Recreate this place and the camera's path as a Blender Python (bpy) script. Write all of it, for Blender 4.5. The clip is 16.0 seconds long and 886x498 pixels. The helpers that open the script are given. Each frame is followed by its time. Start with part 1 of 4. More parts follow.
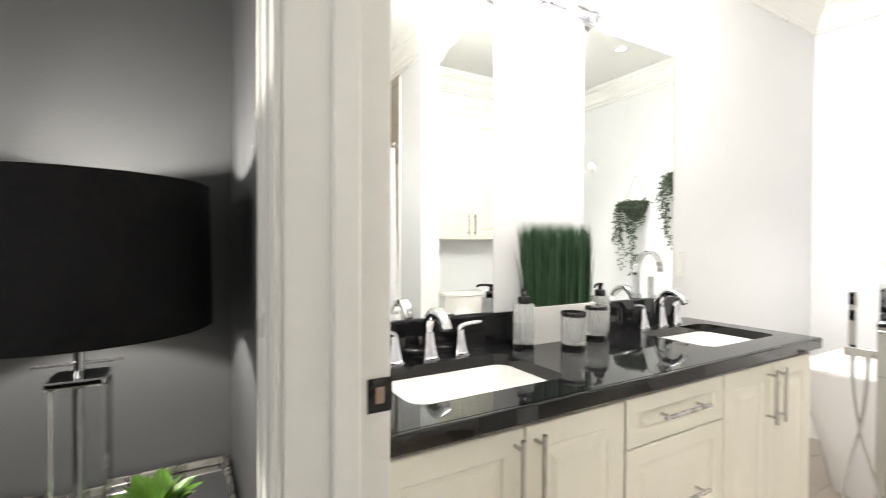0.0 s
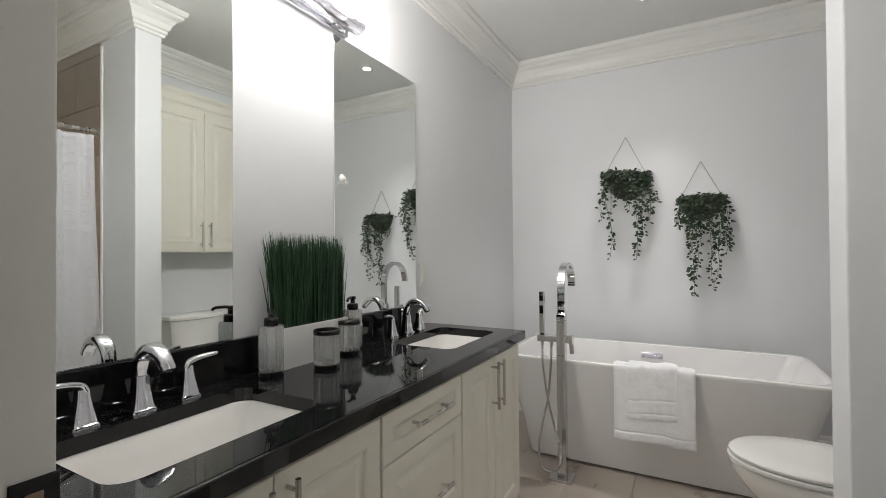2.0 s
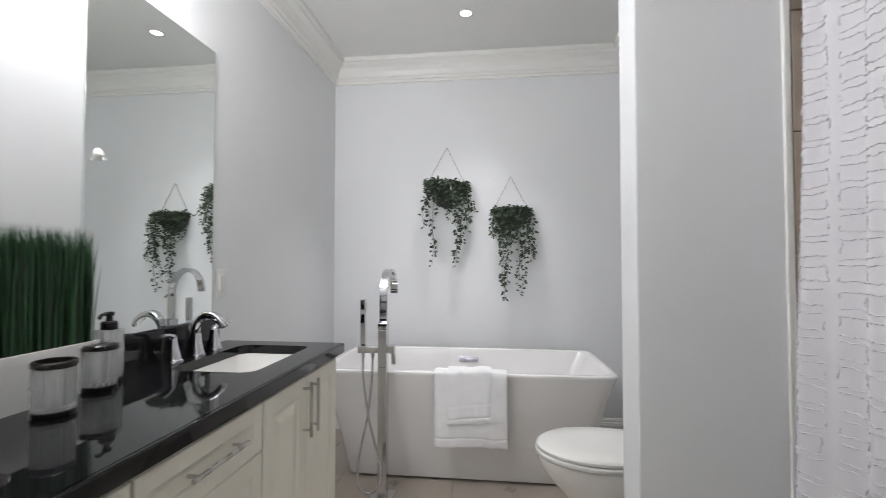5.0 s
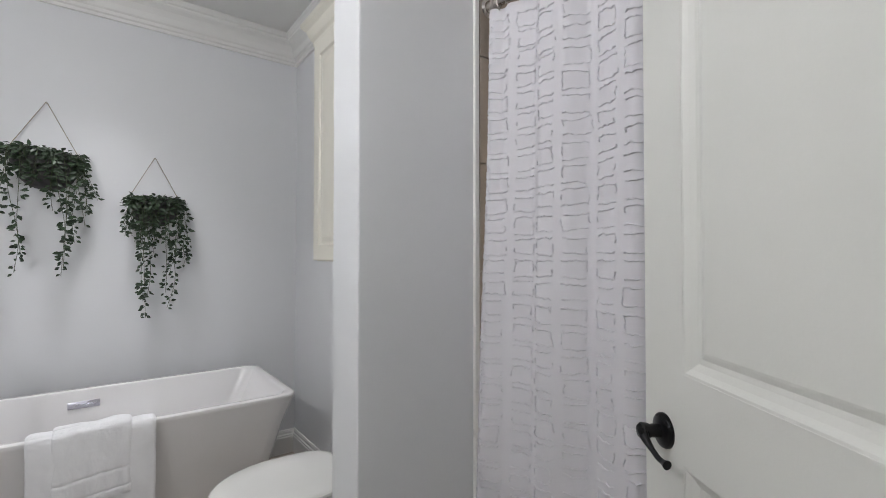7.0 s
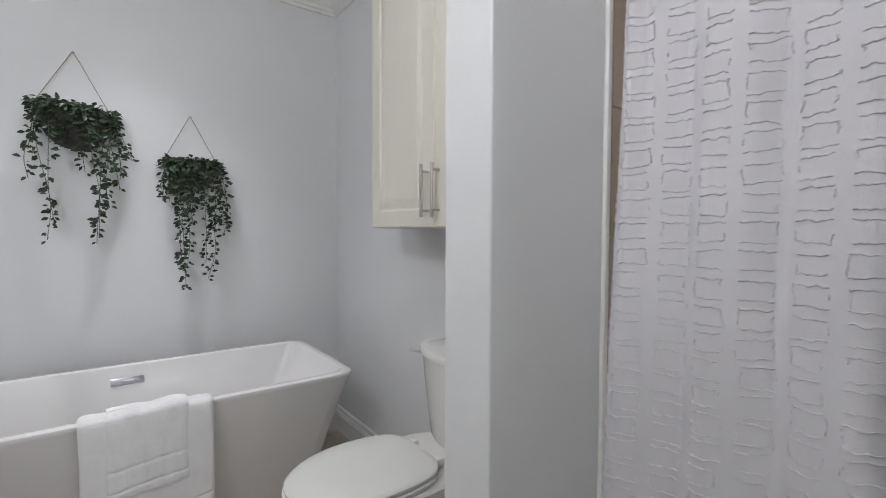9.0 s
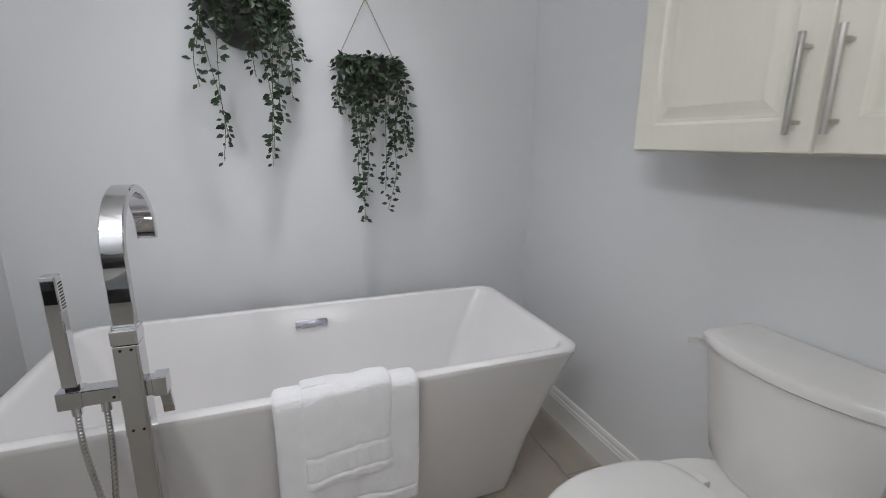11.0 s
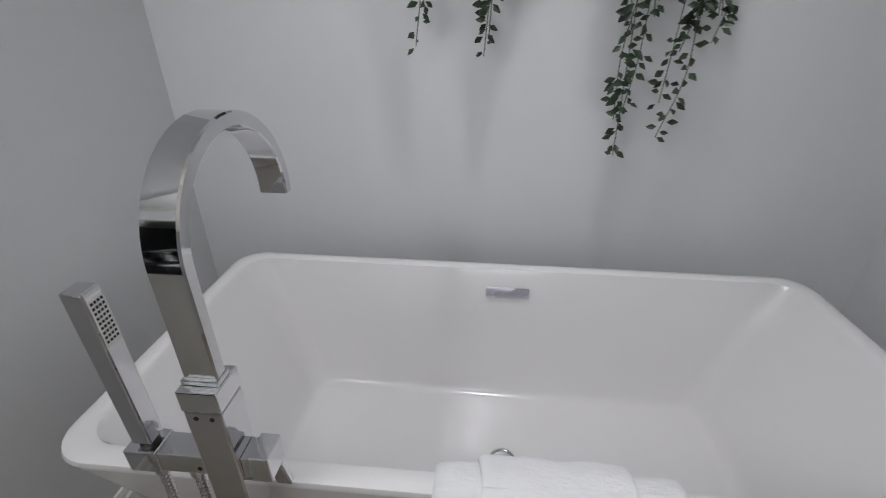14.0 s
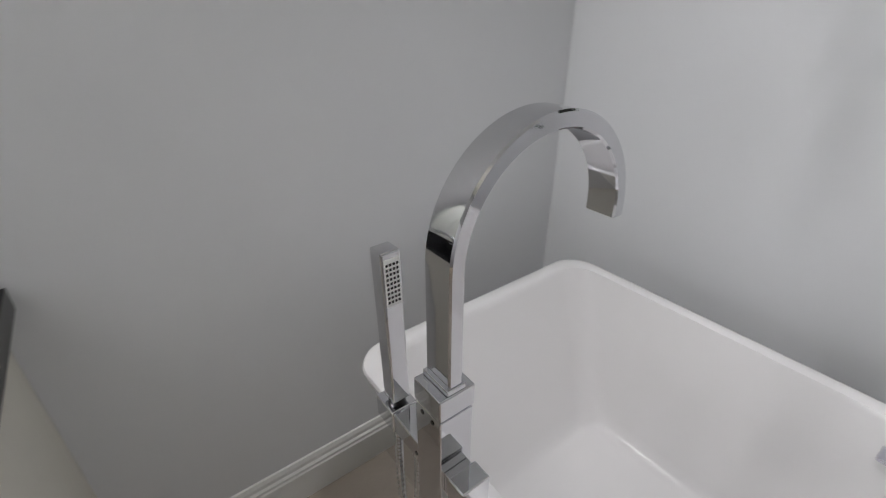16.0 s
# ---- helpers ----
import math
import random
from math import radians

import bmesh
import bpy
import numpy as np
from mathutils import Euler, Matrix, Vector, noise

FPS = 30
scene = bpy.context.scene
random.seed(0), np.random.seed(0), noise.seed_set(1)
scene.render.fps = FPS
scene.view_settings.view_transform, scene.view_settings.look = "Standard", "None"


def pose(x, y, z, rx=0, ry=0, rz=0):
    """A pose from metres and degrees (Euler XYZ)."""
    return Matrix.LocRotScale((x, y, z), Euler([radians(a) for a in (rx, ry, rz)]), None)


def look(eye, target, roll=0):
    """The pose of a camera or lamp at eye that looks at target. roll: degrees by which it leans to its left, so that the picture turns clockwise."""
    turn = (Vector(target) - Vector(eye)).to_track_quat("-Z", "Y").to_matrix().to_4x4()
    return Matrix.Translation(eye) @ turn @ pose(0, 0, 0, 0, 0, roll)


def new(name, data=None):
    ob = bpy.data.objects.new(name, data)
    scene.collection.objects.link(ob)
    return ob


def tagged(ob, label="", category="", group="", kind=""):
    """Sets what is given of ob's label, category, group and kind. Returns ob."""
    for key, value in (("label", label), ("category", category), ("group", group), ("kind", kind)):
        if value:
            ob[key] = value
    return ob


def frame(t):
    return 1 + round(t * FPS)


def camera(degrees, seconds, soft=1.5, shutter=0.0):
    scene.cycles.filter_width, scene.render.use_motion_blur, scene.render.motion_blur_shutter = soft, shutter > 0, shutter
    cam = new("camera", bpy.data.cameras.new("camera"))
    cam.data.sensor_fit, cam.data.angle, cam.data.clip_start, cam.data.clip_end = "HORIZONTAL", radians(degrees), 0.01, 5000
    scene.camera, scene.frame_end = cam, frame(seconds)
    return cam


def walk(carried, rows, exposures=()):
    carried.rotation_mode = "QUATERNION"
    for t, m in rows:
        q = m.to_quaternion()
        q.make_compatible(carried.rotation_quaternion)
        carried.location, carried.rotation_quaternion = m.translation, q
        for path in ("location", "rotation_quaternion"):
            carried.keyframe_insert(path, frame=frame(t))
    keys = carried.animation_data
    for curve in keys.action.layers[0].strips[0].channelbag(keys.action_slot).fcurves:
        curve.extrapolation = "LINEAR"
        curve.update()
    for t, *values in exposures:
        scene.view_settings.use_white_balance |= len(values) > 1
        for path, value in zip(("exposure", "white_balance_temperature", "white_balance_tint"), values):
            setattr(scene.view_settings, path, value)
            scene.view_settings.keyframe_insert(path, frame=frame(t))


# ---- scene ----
cam = camera(89.5, 16.0, soft=0.8, shutter=0.3)
PATH = [
    (0, (0.373, 0.49, 1.193), (1.368, 2.225, 1.167), 0.2),
    (0.5, (0.431, 0.543, 1.214), (1.838, 1.965, 1.209), -0.2),
    (1, (0.442, 0.553, 1.208), (2.057, 1.732, 1.223), -0.3),
    (1.5, (0.437, 0.555, 1.205), (2.146, 1.594, 1.225), -0.4),
    (2, (0.434, 0.563, 1.202), (2.186, 1.526, 1.223), -0.4),
    (2.5, (0.43, 0.562, 1.205), (2.205, 1.484, 1.226), -0.4),
    (3, (0.424, 0.557, 1.206), (2.212, 1.452, 1.226), -0.3),
    (5.5, (0.67, 0.611, 1.18), (2.663, 0.454, 1.237), -0.1),
    (6, (0.73, 0.62, 1.229), (2.63, -0.004, 1.272), -0.2),
    (6.5, (0.802, 0.65, 1.254), (2.52, -0.374, 1.29), -0.1),
    (7, (0.853, 0.709, 1.24), (2.445, -0.502, 1.276), 0.0),
    (7.5, (0.882, 0.777, 1.222), (2.433, -0.485, 1.257), 0.1),
    (8, (0.922, 0.775, 1.204), (2.481, -0.477, 1.219), -0.1),
    (8.5, (1.037, 0.792, 1.199), (2.602, -0.453, 1.169), 0.1),
    (9, (1.167, 0.809, 1.212), (2.775, -0.377, 1.132), 0.2),
    (9.5, (1.285, 0.824, 1.223), (2.965, -0.25, 1.07), 0.3),
    (10, (1.481, 0.865, 1.235), (3.227, -0.078, 0.988), 0.3),
    (12.5, (2.201, 0.846, 1.239), (4.019, 0.537, 0.466), 0.2),
    (13, (2.302, 0.867, 1.235), (4.096, 0.66, 0.376), 0.1),
    (13.5, (2.405, 0.878, 1.244), (4.179, 0.803, 0.325), 0.6),
    (14, (2.483, 0.863, 1.249), (4.238, 1.013, 0.302), 0.4),
    (14.5, (2.528, 0.919, 1.225), (4.248, 1.285, 0.273), 0.5),
    (15, (2.557, 0.975, 1.224), (4.196, 1.606, 0.268), 0.5),
    (15.5, (2.565, 0.947, 1.222), (4.036, 1.916, 0.275), 0.2),
    (16, (2.62, 0.88, 1.228), (3.687, 2.282, 0.282), 0.1),
]
walk(cam, [(t, look(eye, target, roll)) for t, eye, target, roll in PATH],
     [(0, 1.75, 7150, 8), (0.3, 1.35, 7100, 8), (0.6, 0.88, 7050, 8), (1, 0.6, 7000, 8), (1.5, 0.38, 6950, 8), (3, 0.16, 6760, 8), (5.5, 0.5, 6520, 9), (6.5, 0.17, 6500, 9), (8, 0.12, 6480, 9), (10, 0.06, 6450, 9), (12.5, 0.1, 6420, 9), (13.5, -0.14, 6420, 9), (14.8, -0.08, 6420, 9), (16, 0.08, 6560, 9)])

# ---- light ----
world = bpy.data.worlds.new("world")
scene.world = world
world.use_nodes = True
world.node_tree.nodes["Background"].inputs[0].default_value = (0.75, 0.85, 1.0, 1)
world.node_tree.nodes["Background"].inputs[1].default_value = 0.15

CEIL = 2.64
N, E_, S, W = 1.757, 3.735, -0.285, 0.63      # inner faces of the bathroom
P0, P1, PN = 1.783, 1.925, 0.245              # partition faces and its free end
SB = -0.95                                  # back of the shower
DJ0, DJ1, DH = 0.325, 1.095, 2.05             # doorway jambs and head
WB = 0.484                                  # bedroom face of the door wall


def spot(name, x, y, z, watts, size, kelvin):
    lamp = bpy.data.lights.new(name, "AREA")
    lamp.shape, lamp.size, lamp.energy, lamp.color = "DISK", size, watts, kelvin
    ob = new(name, lamp)
    lamp.spread = radians(115)
    ob.matrix_world = pose(x, y, z)
    return ob


NEUTRAL = (0.975, 0.97, 1.0)
DOWNLIGHTS = [(3.175, 0.765)]
for lx, ly in DOWNLIGHTS:
    spot("downlight_lamp", lx, ly, CEIL - 0.012, 2.9, 0.14, (0.97, 0.96, 1.0)).data.spread = radians(80)
spot("downlight_lamp", 1.25, -0.62, CEIL - 0.012, 5.0, 0.09, (1.0, 0.93, 0.84)).data.spread = radians(80)
for x in (1.30, 1.513, 1.73):
    lamp = bpy.data.lights.new("vanity_lamp", "POINT")
    lamp.energy, lamp.shadow_soft_size, lamp.color = 10.6, 0.09, NEUTRAL
    new("vanity_lamp", lamp).location = (x, 1.622, 2.130)
lamp = bpy.data.lights.new("bedside_lamp", "POINT")
lamp.energy, lamp.shadow_soft_size, lamp.color = 10.0, 0.025, (1.0, 0.97, 0.95)
new("bedside_lamp", lamp).location = (0.212, 1.468, 1.206)
lamp = bpy.data.lights.new("bedroom_daylight", "AREA")
lamp.shape, lamp.size, lamp.size_y, lamp.energy, lamp.color = "RECTANGLE", 1.1, 1.3, 4.0, (0.95, 0.96, 1.0)
lamp.spread = radians(70)
new("bedroom_daylight", lamp).matrix_world = pose(-2.48, 0.2, 1.5, 0, -90, 0)


# ---- mesh helpers ----
def finish(name, bm, mat, smooth=False, angle=35):
    me = bpy.data.meshes.new(name)
    bmesh.ops.recalc_face_normals(bm, faces=bm.faces)
    bm.to_mesh(me)
    bm.free()
    if mat is not None:
        me.materials.append(mat)
    if smooth:
        me.shade_smooth()
        me.set_sharp_from_angle(angle=radians(angle))
    return me


def thing(name, bm, mat, label, category, group="", kind="", smooth=False):
    return tagged(new(name, finish(name, bm, mat, smooth)), label, category, group, kind)


def empty(name, m, label, category, group=""):
    ob = new(name)
    ob.empty_display_size = 0.05
    ob.matrix_world = m
    return tagged(ob, label, category, group)


def part(name, bm, mat, parent, label="", smooth=False, m=None):
    ob = new(name, finish(name, bm, mat, smooth))
    ob.parent = parent
    if m is not None:
        ob.matrix_local = m
    if label:
        ob["label"] = label
    return ob


def structure(name, bm, mat, label, smooth=False):
    return tagged(new(name, finish(name, bm, mat, smooth)), label, name.split("_")[0], "", "structure")


def add_box(bm, x0, x1, y0, y1, z0, z1, bevel=0.0, seg=2, m=None):
    made = bmesh.ops.create_cube(bm, size=1)["verts"]
    for v in made:
        v.co = Vector((x0 + (v.co.x + 0.5) * (x1 - x0), y0 + (v.co.y + 0.5) * (y1 - y0), z0 + (v.co.z + 0.5) * (z1 - z0)))
    if bevel:
        edges = list({e for v in made for e in v.link_edges})
        out = bmesh.ops.bevel(bm, geom=edges, offset=bevel, segments=seg, affect="EDGES", profile=0.5)
        made = list({v for f in out["faces"] for v in f.verts} | {v for v in made if v.is_valid})
    if m is not None:
        bmesh.ops.transform(bm, matrix=m, verts=made)
    return made


def box(*args, **kw):
    bm = bmesh.new()
    add_box(bm, *args, **kw)
    return bm


def loft(bm, rings, close_ring=True, caps=(True, True), loop=False):
    """Skin a list of rings of points, all of one length."""
    vs = [[bm.verts.new(p) for p in ring] for ring in rings]
    n = len(vs[0])
    pairs = list(zip(vs, vs[1:])) + ([(vs[-1], vs[0])] if loop else [])
    for a, b in pairs:
        for i in range(n if close_ring else n - 1):
            j = (i + 1) % n
            bm.faces.new((a[i], a[j], b[j], b[i]))
    if close_ring and not loop:
        if caps[0]:
            bm.faces.new(vs[0])
        if caps[1]:
            bm.faces.new(vs[-1])
    return vs


def lathe(bm, profile, x=0, y=0, z=0, seg=32, caps=(True, True), flute=0.0, flutes=0):
    rings = []
    for r, h in profile:
        ring = []
        for i in range(seg):
            a = 2 * math.pi * i / seg
            k = r * (1 + flute * math.cos(flutes * a)) if flute else r
            ring.append((x + k * math.cos(a), y + k * math.sin(a), z + h))
        rings.append(ring)
    loft(bm, rings, caps=caps)
    return bm


def tube(bm, points, radius, seg=10, caps=(True, True), section=None):
    """A round (or sectioned) bar along points. radius: one number or one a point."""
    pts = [Vector(p) for p in points]
    ref = None
    rings = []
    for i, p in enumerate(pts):
        d = (pts[min(i + 1, len(pts) - 1)] - pts[max(i - 1, 0)]).normalized()
        if ref is None:
            ref = Vector((0, 0, 1)) if abs(d.z) < 0.9 else Vector((0, 1, 0))
        side = d.cross(ref).normalized()
        ref = side.cross(d).normalized()
        r = radius[i] if isinstance(radius, (list, tuple)) else radius
        if section:
            rings.append([p + side * (sx * r) + ref * (sy * r) for sx, sy in section])
        else:
            rings.append([p + r * (math.cos(2 * math.pi * k / seg) * side + math.sin(2 * math.pi * k / seg) * ref) for k in range(seg)])
    loft(bm, rings, caps=caps)
    return bm


def sweep(bm, path, profile, closed=False):
    """A moulding: profile of (out from the wall, z) along a plan path whose right-hand side is the room, mitred."""
    pts = [Vector((*p, 0)) for p in path]
    n = len(pts)
    rings = []
    for i, p in enumerate(pts):
        a = (p - pts[i - 1]).normalized() if (closed or i > 0) else None
        b = (pts[(i + 1) % n] - p).normalized() if (closed or i < n - 1) else None
        a, b = a or b, b or a
        ra, rb = Vector((a.y, -a.x, 0)), Vector((b.y, -b.x, 0))
        mit = (ra + rb) / (1 + ra.dot(rb))
        rings.append([p + mit * o + Vector((0, 0, z)) for o, z in profile])
    loft(bm, rings, loop=closed)
    return bm


def rounded_rect(x0, x1, y0, y1, r, seg=6):
    out = []
    for cx, cy, a0 in ((x1 - r, y1 - r, 0), (x0 + r, y1 - r, 90), (x0 + r, y0 + r, 180), (x1 - r, y0 + r, 270)):
        for k in range(seg + 1):
            a = radians(a0 + 90 * k / seg)
            out.append((cx + r * math.cos(a), cy + r * math.sin(a)))
    return out


def smoothpath(points, steps=8):
    """Catmull-Rom through the points."""
    p = [Vector(q) for q in points]
    p = [2 * p[0] - p[1]] + p + [2 * p[-1] - p[-2]]
    out = []
    for i in range(1, len(p) - 2):
        for k in range(steps):
            t = k / steps
            out.append(0.5 * (2 * p[i] + (p[i + 1] - p[i - 1]) * t + (2 * p[i - 1] - 5 * p[i] + 4 * p[i + 1] - p[i + 2]) * t * t
                              + (3 * p[i] - p[i - 1] - 3 * p[i + 1] + p[i + 2]) * t ** 3))
    return out + [p[-2]]


# ---- materials ----
def material(name, color, rough=0.5, metal=0.0, spread=0.05, scale=6.0, grain=0.0, grain_scale=200.0, coat=0.0, rough_spread=0.08, stretch=(1, 1, 1), transmission=0.0, ior=1.45, piece=0.0, sheen=0.0, island=False):
    """A principled surface whose colour and roughness vary at a large and a fine scale, with fine relief."""
    mat = bpy.data.materials.new(name)
    mat.use_nodes = True
    nt = mat.node_tree
    nodes, links = nt.nodes, nt.links
    b = nodes["Principled BSDF"]
    b.inputs["Metallic"].default_value = metal
    b.inputs["Coat Weight"].default_value = coat
    b.inputs["Transmission Weight"].default_value = transmission
    b.inputs["IOR"].default_value = ior
    b.inputs["Sheen Weight"].default_value = sheen
    tc = nodes.new("ShaderNodeTexCoord")
    mp = nodes.new("ShaderNodeMapping")
    mp.inputs["Scale"].default_value = stretch
    links.new(tc.outputs["Object"], mp.inputs["Vector"])
    big = nodes.new("ShaderNodeTexNoise")
    big.inputs["Scale"].default_value, big.inputs["Detail"].default_value = scale, 4
    fine = nodes.new("ShaderNodeTexNoise")
    fine.inputs["Scale"].default_value, fine.inputs["Detail"].default_value = grain_scale, 2
    for t in (big, fine):
        links.new(mp.outputs["Vector"], t.inputs["Vector"])
    mixed = nodes.new("ShaderNodeMath")
    mixed.operation = "MULTIPLY_ADD"
    links.new(fine.outputs["Fac"], mixed.inputs[0])
    mixed.inputs[1].default_value = 0.35
    links.new(big.outputs["Fac"], mixed.inputs[2])
    ramp = nodes.new("ShaderNodeMapRange")
    ramp.inputs["From Min"].default_value, ramp.inputs["From Max"].default_value = 0.35, 1.0
    ramp.inputs["To Min"].default_value, ramp.inputs["To Max"].default_value = 1 - spread, 1 + spread
    links.new(mixed.outputs[0], ramp.inputs["Value"])
    fac = ramp.outputs["Result"]
    if piece:
        info = nodes.new("ShaderNodeNewGeometry" if island else "ShaderNodeObjectInfo")
        pr = nodes.new("ShaderNodeMapRange")
        pr.inputs["To Min"].default_value, pr.inputs["To Max"].default_value = 1 - piece, 1 + piece
        links.new(info.outputs["Random Per Island" if island else "Random"], pr.inputs["Value"])
        mul = nodes.new("ShaderNodeMath")
        mul.operation = "MULTIPLY"
        links.new(fac, mul.inputs[0])
        links.new(pr.outputs["Result"], mul.inputs[1])
        fac = mul.outputs[0]
    tint = nodes.new("ShaderNodeVectorMath")
    tint.operation = "SCALE"
    tint.inputs[0].default_value = color
    links.new(fac, tint.inputs["Scale"])
    links.new(tint.outputs[0], b.inputs["Base Color"])
    rr = nodes.new("ShaderNodeMapRange")
    rr.inputs["From Min"].default_value, rr.inputs["From Max"].default_value = 0.3, 0.7
    rr.inputs["To Min"].default_value, rr.inputs["To Max"].default_value = max(0.0, rough - rough_spread), min(1.0, rough + rough_spread)
    links.new(big.outputs["Fac"], rr.inputs["Value"])
    links.new(rr.outputs["Result"], b.inputs["Roughness"])
    if grain:
        bump = nodes.new("ShaderNodeBump")
        bump.inputs["Strength"].default_value, bump.inputs["Distance"].default_value = 1.0, grain
        links.new(fine.outputs["Fac"], bump.inputs["Height"])
        links.new(bump.outputs["Normal"], b.inputs["Normal"])
    return mat


def glow(name, color, strength):
    mat = bpy.data.materials.new(name)
    mat.use_nodes = True
    b = mat.node_tree.nodes["Principled BSDF"]
    b.inputs["Base Color"].default_value = (0.8, 0.8, 0.8, 1)
    b.inputs["Emission Color"].default_value = (*color, 1)
    b.inputs["Emission Strength"].default_value = strength
    return mat


WALL = material("wall_paint", (0.735, 0.742, 0.755), 0.55, spread=0.02, scale=1.5, grain=0.00012, grain_scale=260)
CEILING = material("ceiling_paint", (0.78, 0.78, 0.76), 0.7, spread=0.02, scale=1.5, grain=0.0004, grain_scale=260)
TRIM = material("trim_paint", (0.78, 0.775, 0.75), 0.35, spread=0.02, scale=3, grain=0.0001, grain_scale=300)
DOORPAINT = material("door_paint", (0.72, 0.72, 0.68), 0.35, spread=0.02, scale=3, grain=0.00012, grain_scale=220)
CABINET = material("cabinet_paint", (0.76, 0.735, 0.65), 0.4, spread=0.04, scale=5, grain=0.00015, grain_scale=120, stretch=(1, 1, 0.12))
CERAMIC = material("glazed_ceramic", (0.78, 0.765, 0.74), 0.12, spread=0.01, scale=4, rough_spread=0.03, coat=0.4)
ACRYLIC = material("tub_acrylic", (0.78, 0.768, 0.765), 0.19, spread=0.012, scale=3, rough_spread=0.04, coat=0.3)
GRANITE = material("black_granite", (0.008, 0.008, 0.009), 0.035, spread=0.5, scale=60, grain_scale=500, rough_spread=0.012)
CHROME = material("chrome", (0.66, 0.66, 0.68), 0.04, 1.0, spread=0.02, scale=8, rough_spread=0.03)
NICKEL = material("brushed_nickel", (0.55, 0.53, 0.50), 0.28, 1.0, spread=0.06, scale=30, stretch=(1, 1, 0.1))
BLACKMETAL = material("black_metal", (0.012, 0.012, 0.013), 0.3, 0.5, spread=0.15, scale=20)
MIRROR = material("mirror_silver", (0.86, 0.89, 0.87), 0.0, 1.0, spread=0.004, rough_spread=0.0)
FLOOR = material("floor_tile", (0.45, 0.395, 0.34), 0.32, spread=0.09, scale=4, grain=0.0001, grain_scale=90, piece=0.06, stretch=(1.2, 2.2, 1))
GROUT = material("grout", (0.42, 0.39, 0.34), 0.9, spread=0.08, scale=20, grain=0.0004)
DARKWALL = material("dark_wall_paint", (0.075, 0.078, 0.083), 0.45, spread=0.04, scale=2, grain=0.0004, grain_scale=260)
CARPET = material("carpet", (0.25, 0.24, 0.23), 0.95, spread=0.15, scale=30, grain=0.002)

# ---- structure ----
T = 0.12
structure("wall_north", box(WB, E_ + T, N, N + T, 0, CEIL), WALL, "pale grey painted wall behind the vanity")
structure("wall_east", box(E_, E_ + T, S - T, N, 0, CEIL), WALL, "pale grey painted wall behind the bathtub")
structure("wall_south", box(P1, E_, S - T, S, 0, CEIL), WALL, "pale grey painted wall behind the toilet")
structure("wall_partition", box(P0, P1, SB - T, PN, 0, CEIL, bevel=0.004), WALL, "pale grey partition between shower and toilet")
structure("wall_shower_back", box(W - 0.14, P0, SB - T, SB, 0, CEIL), WALL, "shower back wall")
bm = bmesh.new()
add_box(bm, WB, W, DJ1 + 0.02, N, 0, CEIL)
add_box(bm, WB, W, SB, DJ0 - 0.02, 0, CEIL)
add_box(bm, WB, W, DJ0 - 0.02, DJ1 + 0.02, DH + 0.02, CEIL)
structure("wall_west", bm, WALL, "pale grey wall with the bathroom doorway")
structure("ceiling", box(-2.6, E_ + T, -2.1, N + T + 0.1, CEIL, CEIL + 0.1), CEILING, "white painted flat ceiling")
floor = structure("floor", box(WB, E_ + T, SB - T, N + T, -0.1, -0.004), GROUT, "beige stone-look tiled bathroom floor")

# bedroom outside the door
structure("bedroom_wall_north", box(-2.5, WB, N + 0.03, N + 0.15, 0, CEIL), DARKWALL, "dark grey painted bedroom wall")
structure("bedroom_wall_west", box(-2.62, -2.5, -2.0, N + 0.15, 0, CEIL), DARKWALL, "dark grey bedroom wall")
structure("bedroom_wall_south", box(-2.5, WB, -2.12, -2.0, 0, CEIL), DARKWALL, "dark grey bedroom wall")
bm = bmesh.new()
add_box(bm, WB - 0.01, WB - 0.001, DJ1 + 0.092, N + 0.03, 0, CEIL)
add_box(bm, WB - 0.01, WB - 0.001, -2.0, DJ0 - 0.092, 0, CEIL)
add_box(bm, WB - 0.01, WB - 0.001, DJ0 - 0.092, DJ1 + 0.092, DH + 0.092, CEIL)
structure("bedroom_wall_east", bm, DARKWALL, "dark grey bedroom side of the door wall")
structure("wall_bedroom_end", box(WB, WB + 0.1, -2.0, SB - T, 0, CEIL), DARKWALL, "bedroom wall beyond the shower")
structure("bedroom_floor", box(-2.6, WB, -2.1, N + 0.15, -0.1, -0.002), CARPET, "grey carpet in the bedroom")

LEAF = material("leaf", (0.030, 0.051, 0.027), 0.42, spread=0.25, scale=30, grain_scale=120, piece=0.5, island=True)
STEM = material("stem", (0.055, 0.075, 0.035), 0.6, spread=0.2, scale=30)
GRASS = material("artificial_grass", (0.026, 0.072, 0.031), 0.45, spread=0.2, scale=14, piece=0.75, island=True)
CORD = material("jute_cord", (0.30, 0.26, 0.20), 0.9, spread=0.2, scale=80, grain=0.0005)
POT = material("dark_planter", (0.050, 0.047, 0.048), 0.6, spread=0.2, scale=25, grain=0.0006, grain_scale=160)
TOWEL = material("white_terry", (0.82, 0.82, 0.835), 0.95, spread=0.05, scale=16, grain=0.0012, grain_scale=420, sheen=0.2)
CLOTH = material("curtain_cotton", (0.655, 0.642, 0.672), 0.9, spread=0.03, scale=10, grain=0.0005, grain_scale=500, sheen=0.2)
GLASS = material("clear_glass", (0.97, 0.98, 0.98), 0.02, spread=0.0, transmission=1.0, rough_spread=0.01)
SATIN = material("satin_chrome", (0.64, 0.63, 0.70), 0.28, 1.0, spread=0.04, scale=20)
RIBGLASS = material("ribbed_glass", (0.95, 0.96, 0.96), 0.05, spread=0.02, transmission=0.74, rough_spread=0.02)
